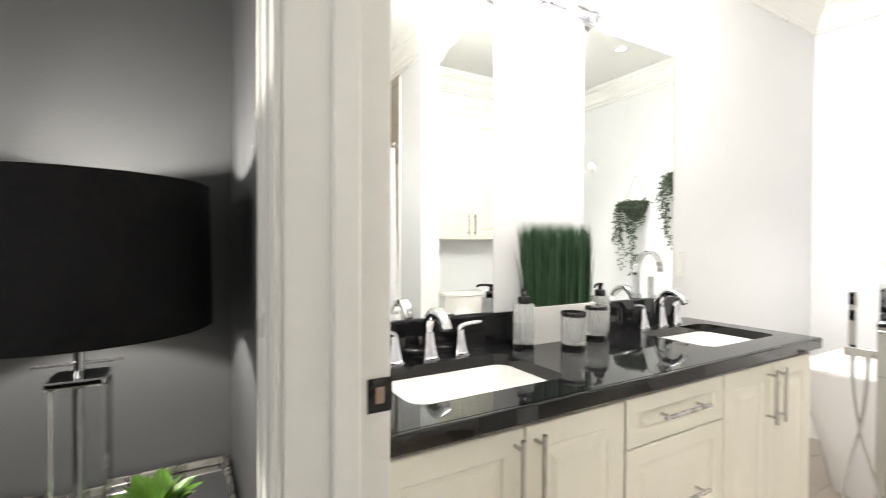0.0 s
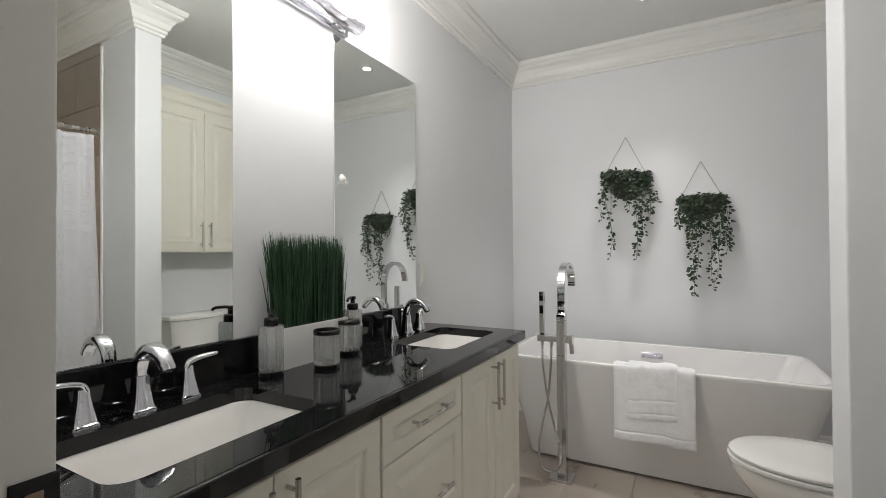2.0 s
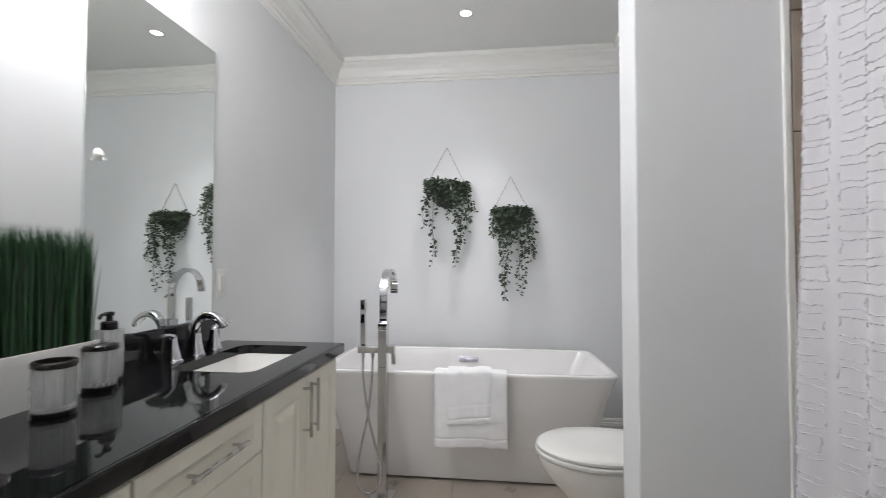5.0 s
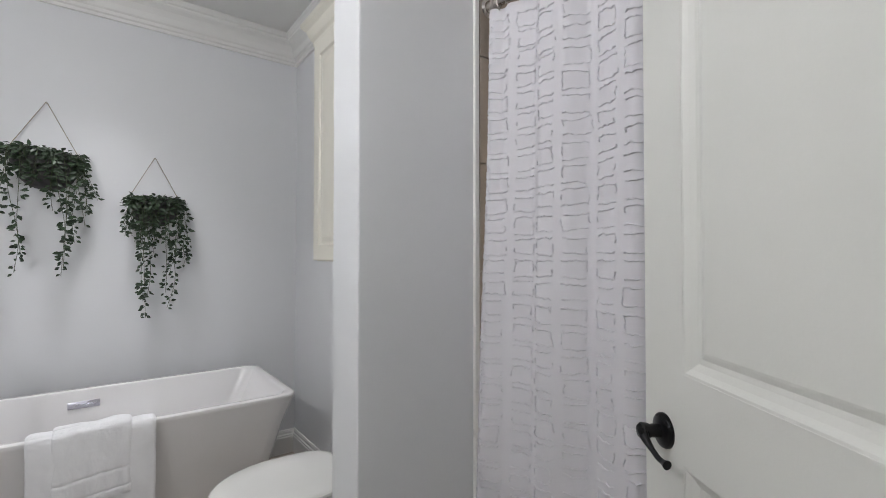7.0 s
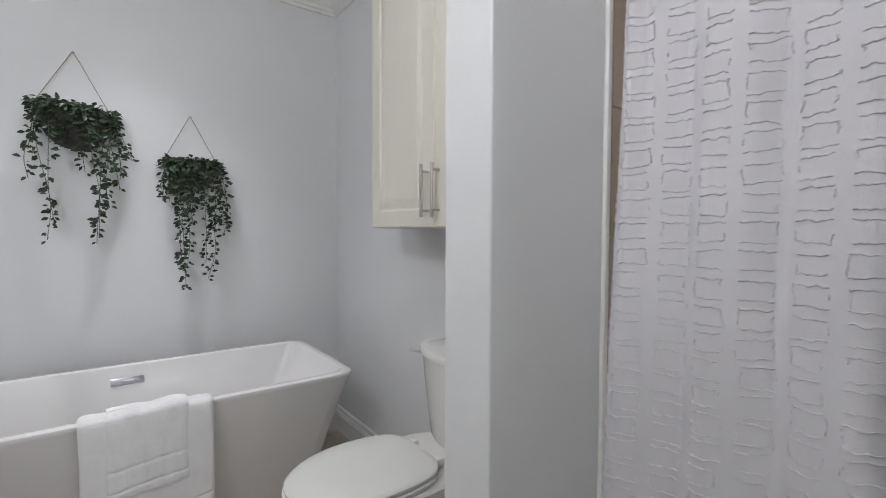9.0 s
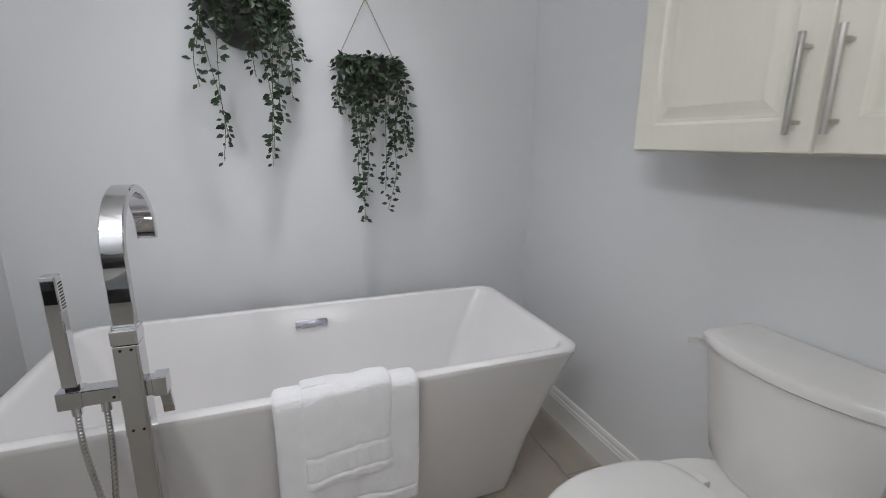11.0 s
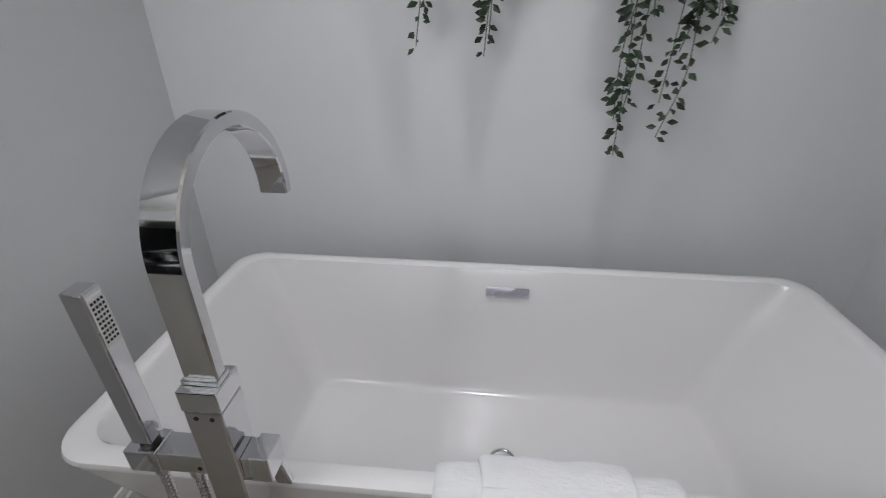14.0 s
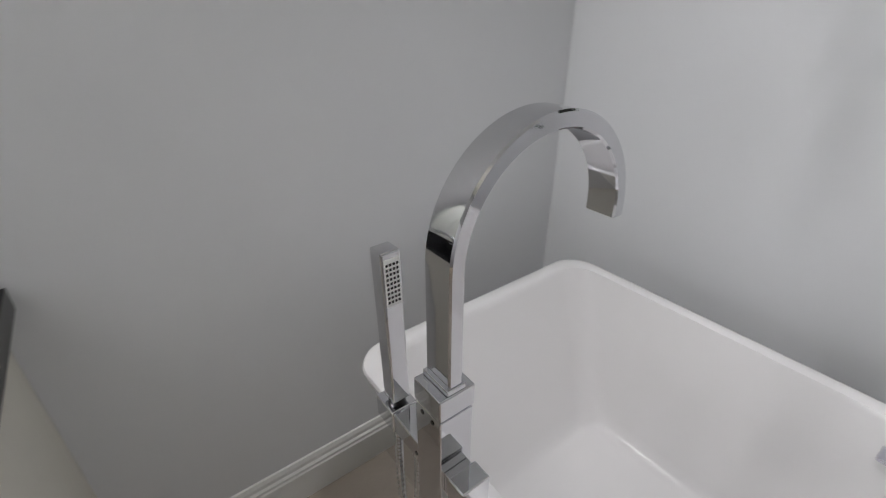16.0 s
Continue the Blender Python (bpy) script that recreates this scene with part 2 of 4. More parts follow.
BLACKPLASTIC = material("black_plastic", (0.012, 0.010, 0.010), 0.25, spread=0.1, scale=20)
WHITEBOX = material("white_planter", (0.80, 0.79, 0.78), 0.4, spread=0.02, scale=6)
WHITEPLASTIC = material("white_plastic", (0.78, 0.775, 0.75), 0.25, spread=0.01, scale=6, rough_spread=0.01)
SHADE = material("black_shade_fabric", (0.006, 0.006, 0.007), 0.85, spread=0.1, scale=60, grain=0.0002, grain_scale=600)
SHADE.node_tree.nodes["Principled BSDF"].inputs["Specular IOR Level"].default_value = 0.4
STONETILE = material("shower_tile", (0.34, 0.29, 0.245), 0.35, spread=0.16, scale=5, grain=0.0002, grain_scale=120, piece=0.08, stretch=(1, 1, 4))
MIRRORTRIM = material("mirrored_trim", (0.75, 0.76, 0.78), 0.08, 1.0, spread=0.03)
BRASSHOLE = material("strike_metal", (0.30, 0.22, 0.17), 0.35, 0.9, spread=0.1, scale=30)
HOSE = material("hose_steel", (0.62, 0.62, 0.62), 0.18, 1.0, spread=0.05, scale=40)
BULB = glow("lit_glass", (1.0, 0.98, 0.97), 0.55)
LEDFACE = glow("lit_downlight", (1.0, 0.98, 0.97), 8.0)
GREENPLANT = material("fresh_leaf", (0.12, 0.27, 0.04), 0.4, spread=0.2, scale=20, piece=0.3, island=True)


def rect_rings(bm, x0, x1, z0, z1, rings, cap=True):
    """Nested rectangles facing -y: rings of (inset, y), skinned and capped; a panelled front."""
    vs = [[bm.verts.new(p) for p in ((x0 + i, y, z0 + i), (x1 - i, y, z0 + i), (x1 - i, y, z1 - i), (x0 + i, y, z1 - i))] for i, y in rings]
    for a, b in zip(vs, vs[1:]):
        for k in range(4):
            bm.faces.new((a[k], a[(k + 1) % 4], b[(k + 1) % 4], b[k]))
    if cap:
        bm.faces.new(vs[-1])
    bm.faces.new(vs[0])
    return bm


def raised_front(x0, x1, z0, z1, y, back, frame=0.055):
    """A cabinet front facing -y at y, with frame, groove and raised field."""
    f = min(frame, (z1 - z0) * 0.3)
    return rect_rings(bmesh.new(), x0, x1, z0, z1, [(0, back), (0, y + 0.004), (0.0015, y + 0.001), (0.004, y), (f, y), (f + 0.004, y + 0.003), (f + 0.007, y + 0.0075),
                                                    (f + 0.016, y + 0.0075), (f + 0.024, y + 0.006), (f + 0.040, y + 0.001), (f + 0.043, y + 0.0005)])


def bar_handle(parent, a, b, out):
    """A bar pull from a to b (local points) that stands off by the vector out."""
    a, b, out = Vector(a), Vector(b), Vector(out)
    d = (b - a).normalized()
    bm = bmesh.new()
    tube(bm, [a + out, b + out], 0.006, 12)
    ob = part("handle", bm, NICKEL, parent, "brushed nickel bar handle", smooth=True)
    for q in (a + d * 0.022, b - d * 0.022):
        bm = bmesh.new()
        tube(bm, [q, q + out], 0.0045, 10)
        part("post", bm, NICKEL, ob, smooth=True)


# ---- trim of the setting ----
CROWN = [(0.0, 2.475), (0.012, 2.475), (0.014, 2.490), (0.022, 2.496), (0.022, 2.512), (0.030, 2.520), (0.040, 2.548), (0.058, 2.575), (0.078, 2.588),
         (0.084, 2.596), (0.084, 2.606), (0.094, 2.612), (0.100, 2.626), (0.100, CEIL - 0.001), (0.0, CEIL - 0.001)]
bm = sweep(bmesh.new(), [(W, N), (E_, N), (E_, S), (P1, S), (P1, PN), (P0, PN), (P0, SB), (W, SB)], CROWN, closed=True)
tagged(structure("trim_crown", bm, TRIM, "white stepped crown moulding under the ceiling"), category="trim")
BASE = [(0.0, 0.0), (0.017, 0.0), (0.017, 0.100), (0.014, 0.105), (0.014, 0.113), (0.009, 0.119), (0.009, 0.131), (0.005, 0.142), (0.0, 0.144)]
bm = sweep(bmesh.new(), [(2.405, N), (E_, N), (E_, S), (P1, S), (P1, PN), (P0, PN), (P0, -0.095)], BASE)
tagged(structure("baseboard", bm, TRIM, "white stepped baseboard along the walls"), category="baseboard")

# door frame: jamb lining, stop and casings on both faces
frame_1 = structure("door_frame", box(WB - 0.002, W + 0.002, DJ1, DJ1 + 0.02, 0, DH, bevel=0.002), TRIM, "white painted door frame with stop and casing")
part("jamb", box(WB - 0.002, W + 0.002, DJ0 - 0.02, DJ0, 0, DH, bevel=0.002), TRIM, frame_1)
part("head", box(WB - 0.002, W + 0.002, DJ0 - 0.02, DJ1 + 0.02, DH, DH + 0.02, bevel=0.002), TRIM, frame_1)
part("stop", box(W - 0.085, W - 0.047, DJ1 - 0.011, DJ1, 0, DH, bevel=0.003), TRIM, frame_1)
part("stop", box(W - 0.085, W - 0.047, DJ0, DJ0 + 0.011, 0, DH, bevel=0.003), TRIM, frame_1)


def casing(y0, y1, side):
    out = bmesh.new()
    x = WB - 0.002 if side < 0 else W + 0.002
    for k, (w, d) in enumerate(((0.085, 0.012), (0.055, 0.017), (0.02, 0.021))):
        lo, hi = (y0 + 0.085 - w, y0 + 0.085) if y1 > y0 else (y0 - 0.085, y0 - 0.085 + w)
        add_box(out, *sorted((x, x + side * d)), lo, hi, 0, DH + 0.085 if k == 0 else DH + 0.02, bevel=0.003)
    return out


part("casing", casing(DJ1 + 0.006, 9, -1), TRIM, frame_1)
part("casing", casing(DJ0 - 0.006, -9, -1), TRIM, frame_1)
part("casing", box(WB - 0.014, WB - 0.002, DJ0 - 0.09, DJ1 + 0.09, DH + 0.006, DH + 0.09, bevel=0.003), TRIM, frame_1)
plate = part("strike_plate", box(W - 0.034, W + 0.004, DJ1 - 0.0025, DJ1, 0.948, 0.998, bevel=0.001), BLACKMETAL, frame_1, "dark metal strike plate")
part("strike_hole", box(W - 0.023, W - 0.009, DJ1 - 0.004, DJ1 - 0.0022, 0.961, 0.985, bevel=0.001), BRASSHOLE, plate)

# ---- the open door ----
DW, DT = 0.735, 0.036
door = empty("door_1", pose(0.670, 0.333, 0, 0, 0, -34.0), "white painted two-panel door standing open", "door")
door["kind"] = "structure"
for x0, x1, z0, z1, nm in ((0, 0.115, 0.01, 2.03, "stile"), (DW - 0.115, DW, 0.01, 2.03, "stile"), (0.115, DW - 0.115, 0.01, 0.25, "rail"),
                           (0.115, DW - 0.115, 0.915, 1.056, "rail"), (0.115, DW - 0.115, 1.90, 2.03, "rail")):
    part(nm, box(x0, x1, -DT, 0, z0, z1), DOORPAINT, door)
for z0, z1 in ((0.25, 0.915), (1.056, 1.90)):
    for y, s in ((0, -1), (-DT, 1)):
        bm = rect_rings(bmesh.new(), 0.115, DW - 0.115, z0, z1, [(0, y + s * 0.014), (0, y + s * 0.0005), (0.004, y + s * 0.001), (0.012, y + s * 0.006), (0.022, y + s * 0.011), (0.030, y + s * 0.012), (0.038, y + s * 0.009), (0.042, y + s * 0.008)])
        part("panel", bm, DOORPAINT, door)
for y, s in ((0, 1), (-DT, -1)):
    bm = bmesh.new()
    lathe(bm, [(0.0290, 0.0), (0.0290, 0.004), (0.027, 0.007), (0.022, 0.009), (0.012, 0.011), (0.0105, 0.026), (0.013, 0.031), (0.014, 0.040), (0.0105, 0.0445), (0.002, 0.0455)], seg=28)
    bmesh.ops.transform(bm, matrix=pose(DW - 0.062, y, 0.950, -90 * s), verts=bm.verts)
    lev = part("lever_rosette", bm, BLACKMETAL, door, "black metal lever handle", smooth=True)
    pts = smoothpath([(DW - 0.060, y + s * 0.038, 0.9535), (DW - 0.076, y + s * 0.0435, 0.948), (DW - 0.092, y + s * 0.0425, 0.938), (DW - 0.111, y + s * 0.040, 0.928), (DW - 0.124, y + s * 0.038, 0.9255), (DW - 0.133, y + s * 0.037, 0.925)], 5)
    bm = tube(bmesh.new(), pts, [0.0100 - 0.0056 * min(1, k / 12) + 0.003 * max(0, (k - 19) / 6) for k in range(len(pts))], 12)
    part("lever", bm, BLACKMETAL, lev, smooth=True)
bm = box(DW - 0.001, DW + 0.0015, -0.031, -0.005, 0.93, 0.985, bevel=0.0005)
latch = part("latch_plate", bm, BLACKMETAL, door)
for z in (0.2, 1.05, 1.85):
    bm = tube(bmesh.new(), [(-0.004, 0.004, z - 0.045), (-0.004, 0.004, z + 0.045)], 0.006, 10)
    part("hinge", bm, BLACKMETAL, door, smooth=True)

# ---- ceiling downlights and the vanity light ----
for lx, ly in DOWNLIGHTS:
    dl = empty("downlight", pose(lx, ly, CEIL), "small round white recessed ceiling downlight, lit", "downlight", "ceiling downlights")
    bm = bmesh.new()
    loft(bm, [[(r * math.cos(a), r * math.sin(a), z) for a in (2 * math.pi * k / 32 for k in range(32))] for r, z in ((0.046, -0.0005), (0.044, -0.004), (0.033, -0.005), (0.030, -0.001))], caps=(False, False))
    part("ring", bm, WHITEPLASTIC, dl, smooth=True)
    bm = lathe(bmesh.new(), [(0.0305, -0.0025), (0.0305, -0.001)], seg=32)
    part("lens", bm, LEDFACE, dl)

LX, LZ = 1.513, 2.10
fixture = empty("vanity_light", pose(LX, N, LZ), "polished chrome bar wall light with lit glass over the mirrors", "wall light")
part("backplate", box(-0.290, 0.290, -0.022, -0.001, -0.040, 0.040, bevel=0.006), CHROME, fixture, smooth=True)
bm = bmesh.new()
rings = []
for x in (-0.295, -0.293, 0.293, 0.295):
    k = 0.9 if abs(x) > 0.294 else 1.0
    rings.append([(x, -0.070 + k * 0.036 * math.cos(a), -0.008 + k * 0.034 * math.sin(a)) for a in (math.pi * (1.0 + q / 14) for q in range(15))])
loft(bm, rings, close_ring=False)
bmesh.ops.solidify(bm, geom=bm.faces[:], thickness=0.004)
part("trough", bm, CHROME, fixture, "polished chrome trough", smooth=True)
for x in (-0.20, 0.0, 0.20):
    part("arm", tube(bmesh.new(), [(x, -0.02, -0.02), (x, -0.05, -0.030)], 0.007, 10), CHROME, fixture, smooth=True)
rnd = random.Random(4)
for k in range(6):
    x0 = -0.285 + 0.096 * k
    bm = bmesh.new()
    rings = []
    for q in range(7):
        x = x0 + 0.088 * q / 6
        r = 0.030 + rnd.uniform(-0.006, 0.005)
        rings.append([(x, -0.080 + r * 1.15 * math.cos(a) + rnd.uniform(-0.003, 0.003), 0.008 + r * math.sin(a) + rnd.uniform(-0.003, 0.003)) for a in (2 * math.pi * s / 9 for s in range(9))])
    loft(bm, rings)
    part("glass_piece", bm, BULB, fixture, "faceted lit glass").visible_shadow = False

# ---- vanity ----
FY = 1.250                       # faces of the fronts
vanity = [("vanity_cabinet", 0.655, 1.355, "sink"), ("drawer_cabinet", 1.3555, 1.812, "drawers"), ("vanity_cabinet", 1.8125, 2.400, "sink")]
for nm, x0, x1, sort in vanity:
    cab = empty(nm, pose(x0, N, 0), "cream painted vanity unit with raised-panel doors under black granite" if sort == "sink" else "cream painted vanity unit with three raised-panel drawers", "cabinet", "vanity units")
    w = x1 - x0
    y0, y1 = FY - N + 0.02, -0.002
    part("side_panel", box(0, 0.018, y0, y1, 0.0, 0.803), CABINET, cab)
    part("side_panel", box(w - 0.018, w, y0, y1, 0.0, 0.803), CABINET, cab)
    part("bottom_panel", box(0.018, w - 0.018, y0, y1, 0.10, 0.118), CABINET, cab)
    part("back_panel", box(0.018, w - 0.018, y1 - 0.006, y1, 0.118, 0.803), CABINET, cab)
    part("top_rail", box(0.018, w - 0.018, y0, y0 + 0.018, 0.795, 0.803), CABINET, cab)
    part("toe_kick", box(0.018, w - 0.018, y0 + 0.05, y0 + 0.065, 0, 0.10), CABINET, cab)
    fy = FY - N
    if sort == "sink":
        mid = w / 2 if x0 > 1 else 1.02 - x0
        for a, b, hx in ((0.004, mid - 0.0015, mid - 0.030), (mid + 0.0015, w - 0.004, mid + 0.030)):
            d = part("door", raised_front(a, b, 0.115, 0.788, fy, y0 - 0.001), CABINET, cab)
            bar_handle(d, (hx, fy, 0.592), (hx, fy, 0.775), (0, -0.030, 0))
    else:
        for a, b, hz in ((0.115, 0.372, 0.250), (0.376, 0.652, 0.480), (0.656, 0.788, 0.728)):
            d = part("drawer_front", raised_front(0.004, w - 0.004, a, b, fy, y0 - 0.001, 0.045), CABINET, cab)
            bar_handle(d, (w / 2 - 0.105, fy, hz), (w / 2 + 0.105, fy, hz), (0, -0.030, 0))

# worktop with two undermount cut-outs
SINKS = [(0.79, 1.245, 1.338, 1.628), (1.905, 2.345, 1.338, 1.628)]
CT, CB, CF, CR = 0.845, 0.806, 1.240, 2.431
CU = CT - 0.034                   # underside of the slab behind its built-up edge
worktop = empty("worktop", pose(0, 0, 0), "black polished granite vanity worktop with two undermount basins", "worktop")


def slab_with_holes(x0, x1, y0, y1, holes, z0, z1, r=0.045):
    """A slab with rounded cut-outs: strips between the holes, and each hole's rim skinned to a rectangle round it."""
    out = bmesh.new()
    cuts = [x0]
    for hx0, hx1, hy0, hy1 in holes:
        cuts += [hx0 - 0.03, hx1 + 0.03]
    cuts.append(x1)
    for k in range(0, len(cuts), 2):
        add_box(out, cuts[k], cuts[k + 1], y0, y1, z0, z1)
    for hx0, hx1, hy0, hy1 in holes:
        inner = rounded_rect(hx0, hx1, hy0, hy1, r, 6)
        cx, cy = (hx0 + hx1) / 2, (hy0 + hy1) / 2
        bx0, bx1 = hx0 - 0.03, hx1 + 0.03
        outer = []
        for n, (px, py) in enumerate(inner):
            q, k = divmod(n, 7)
            sx, sy = ((1, 1), (-1, 1), (-1, -1), (1, -1))[q]
            a = k / 6 if q % 2 == 0 else 1 - k / 6
            gx, gy = (bx1 if sx > 0 else bx0), (y1 if sy > 0 else y0)
            outer.append((px, gy) if a > 0.5 else (gx, py)) if abs(a - 0.5) > 0.01 else outer.append((gx, gy))
        loft(out, [[(x, y, z1) for x, y in outer], [(x, y, z1) for x, y in inner], [(x, y, z0) for x, y in inner], [(x, y, z0) for x, y in outer]], loop=True)
    bmesh.ops.remove_doubles(out, verts=out.verts, dist=1e-5)
    return out


slab = slab_with_holes(W + 0.003, CR, CF, N - 0.001, SINKS, CU, CT)
part("slab", slab, GRANITE, worktop)
part("front_edge", box(W + 0.003, CR, CF - 0.012, CF + 0.0005, CB - 0.001, CT, bevel=0.004, seg=3), GRANITE, worktop)
part("edge_strip", box(W + 0.003, CR - 0.001, CF, CF + 0.045, CB - 0.001, CU - 0.0005), GRANITE, worktop)
part("edge_strip", box(CR - 0.045, CR - 0.001, CF + 0.0455, N - 0.001, CB - 0.001, CU - 0.0005), GRANITE, worktop)
bm = box(W + 0.003, 1.40, N - 0.022, N - 0.001, CT, 0.952, bevel=0.002)
part("backsplash", bm, GRANITE, worktop)
part("backsplash", box(1.84, 2.351, N - 0.022, N - 0.001, CT, 0.952, bevel=0.002), GRANITE, worktop)

for hx0, hx1, hy0, hy1 in SINKS:
    cx, cy = (hx0 + hx1) / 2, (hy0 + hy1) / 2
    basin = empty("sink_basin", pose(cx, cy, CU), "white ceramic undermount rectangular basin set in black granite", "sink", "bathroom basins")
    hw, hh = (hx1 - hx0) / 2, (hy1 - hy0) / 2
    bm = bmesh.new()
    rings = []
    for inset, z, r in ((-0.03, -0.001, 0.06), (-0.002, -0.001, 0.05), (0.0, -0.003, 0.05), (0.012, -0.06, 0.055), (0.028, -0.115, 0.06), (0.055, -0.132, 0.06), (0.10, -0.137, 0.03)):
        rings.append([(x, y, z) for x, y in rounded_rect(-hw + inset, hw - inset, -hh + inset, hh - inset, r, 6)])
    loft(bm, rings, caps=(False, True))
    part("bowl", bm, CERAMIC, basin, smooth=True)
    bm = lathe(bmesh.new(), [(0.022, -0.1375), (0.022, -0.134), (0.019, -0.1325), (0.006, -0.1335)], seg=24)
    part("drain", bm, CHROME, basin, "chrome drain", smooth=True)
    bm = lathe(bmesh.new(), [(0.017, 0), (0.017, 0.004), (0.013, 0.006), (0.004, 0.005)], seg=20)
    bmesh.ops.transform(bm, matrix=pose(0.03, -hh + 0.013, -0.045, -80), verts=bm.verts)
    part("overflow_ring", bm, CHROME, basin, smooth=True)


def square_ring(x, y, z, hx, hy, r=0.3):
    return [(px, py, z) for px, py in rounded_rect(x - hx, x + hx, y - hy, y + hy, min(hx, hy) * r, 3)]


def basin_tap(x, y):
    """A three-piece tap set: arched spout and two levers, all on flared square feet."""
    tap = empty("basin_tap", pose(x, y, CT), "polished chrome three-piece basin tap on flared feet", "faucet", "basin taps")
    bm = bmesh.new()
    loft(bm, [square_ring(0, 0, z, h, h) for z, h in ((0.0, 0.027), (0.005, 0.0265), (0.007, 0.023), (0.025, 0.0195), (0.045, 0.0165), (0.065, 0.0150), (0.080, 0.0145))])
    part("spout_foot", bm, CHROME, tap, smooth=True)
    sec = [(sx, sy) for sx, sy in rounded_rect(-1, 1, -0.8, 0.8, 0.45, 3)]
    pts = smoothpath([(0, 0, 0.078), (0, -0.002, 0.105), (0, -0.014, 0.130), (0, -0.040, 0.146), (0, -0.070, 0.143), (0, -0.096, 0.126), (0, -0.112, 0.104)], 5)
    bm = tube(bmesh.new(), pts, [0.0130 + 0.0035 * math.sin(math.pi * k / (len(pts) - 1)) for k in range(len(pts))], section=sec)
    part("spout", bm, CHROME, tap, smooth=True)
    part("lift_rod", tube(bmesh.new(), [(0, 0.024, 0.03), (0, 0.024, 0.128)], 0.0025, 8), CHROME, tap, smooth=True)
    for s in (-1, 1):
        bm = bmesh.new()
        loft(bm, [square_ring(s * 0.112, 0.004, z, h, h) for z, h in ((0.0, 0.026), (0.005, 0.0255), (0.007, 0.022), (0.025, 0.0185), (0.045, 0.0145), (0.062, 0.0120), (0.078, 0.0110))])
        hd = part("handle_foot", bm, CHROME, tap, smooth=True)
        pts = smoothpath([(s * 0.108, 0.004, 0.074), (s * 0.116, 0.002, 0.086), (s * 0.138, -0.004, 0.094), (s * 0.165, -0.012, 0.098), (s * 0.180, -0.016, 0.0985)], 5)
        bm = tube(bmesh.new(), pts, [0.0115 - 0.0045 * k / (len(pts) - 1) for k in range(len(pts))], section=[(a, 0.62 * b) for a, b in rounded_rect(-1, 1, -1, 1, 0.6, 3)])
        part("lever", bm, CHROME, hd, smooth=True)


basin_tap(1.005, 1.678)
basin_tap(2.125, 1.682)

for x0, x1 in ((0.712, 1.297), (1.730, 2.314)):
    mir = thing("wall_mirror", box(x0, x1, N - 0.009, N - 0.002, 0.954, 2.052, bevel=0.0015), MIRROR, "tall frameless rectangular mirror above the vanity backsplash", "mirror", "vanity mirrors")
hook = empty("suction_hook", pose(1.777, N - 0.0092, 1.497, 90), "small round clear-white suction hook stuck on the mirror", "hook")
part("cup", lathe(bmesh.new(), [(0.019, 0.0), (0.016, 0.004), (0.007, 0.009), (0.006, 0.014), (0.002, 0.015)], seg=20), WHITEPLASTIC, hook, smooth=True)
part("hook_arm", tube(bmesh.new(), smoothpath([(0, 0, 0.010), (0, -0.012, 0.014), (0, -0.018, 0.020), (0, -0.012, 0.026)], 4), 0.002, 8), WHITEPLASTIC, hook, smooth=True)

sw = empty("light_switch", pose(2.383, N, 1.095), "white rocker light switch with plate", "switch")
part("cover_plate", box(-0.036, 0.036, -0.006, -0.001, -0.058, 0.058, bevel=0.003), WHITEPLASTIC, sw)
part("rocker", box(-0.017, 0.017, -0.010, -0.0055, -0.033, 0.033, bevel=0.002), WHITEPLASTIC, sw)


# ---- things on the worktop ----
def ribbed_body(r, h, z0=0.0):
    bm = bmesh.new()
    prof = [(r * 0.96, z0), (r, z0 + 0.004), (r, z0 + h * 0.53), (r * 1.05, z0 + h * 0.545), (r * 1.05, z0 + h * 0.57), (r, z0 + h * 0.585), (r, z0 + h - 0.004), (r * 0.97, z0 + h),
            (r * 0.86, z0 + h - 0.001), (r * 0.86, z0 + 0.012), (r * 0.5, z0 + 0.009)]
    lathe(bm, prof, seg=136, flute=0.06, flutes=17)
    return bm


def soap_bottle(x, y, turn):
    ob = empty("soap_dispenser", pose(x, y, CT, 0, 0, turn), "ribbed clear glass soap dispenser with black pump and base", "soap dispenser", "glass counter set")
    r, h = 0.0335, 0.132
    part("base", lathe(bmesh.new(), [(r * 1.03, 0), (r * 1.06, 0.003), (r * 1.06, 0.012), (r * 0.9, 0.0135)], seg=40), BLACKPLASTIC, ob, smooth=True)
    part("bottle", ribbed_body(r, h, 0.0138), RIBGLASS, ob, smooth=True)
    part("collar", lathe(bmesh.new(), [(0.020, 0.1465), (0.021, 0.150), (0.021, 0.166), (0.018, 0.170), (0.009, 0.171), (0.008, 0.185), (0.012, 0.186), (0.012, 0.196), (0.004, 0.197)], seg=24), BLACKPLASTIC, ob, smooth=True)
    part("nozzle", tube(bmesh.new(), smoothpath([(0, 0, 0.192), (0.02, 0, 0.193), (0.045, 0, 0.191), (0.056, 0, 0.184)], 4), 0.0048, 10), BLACKPLASTIC, ob, smooth=True)


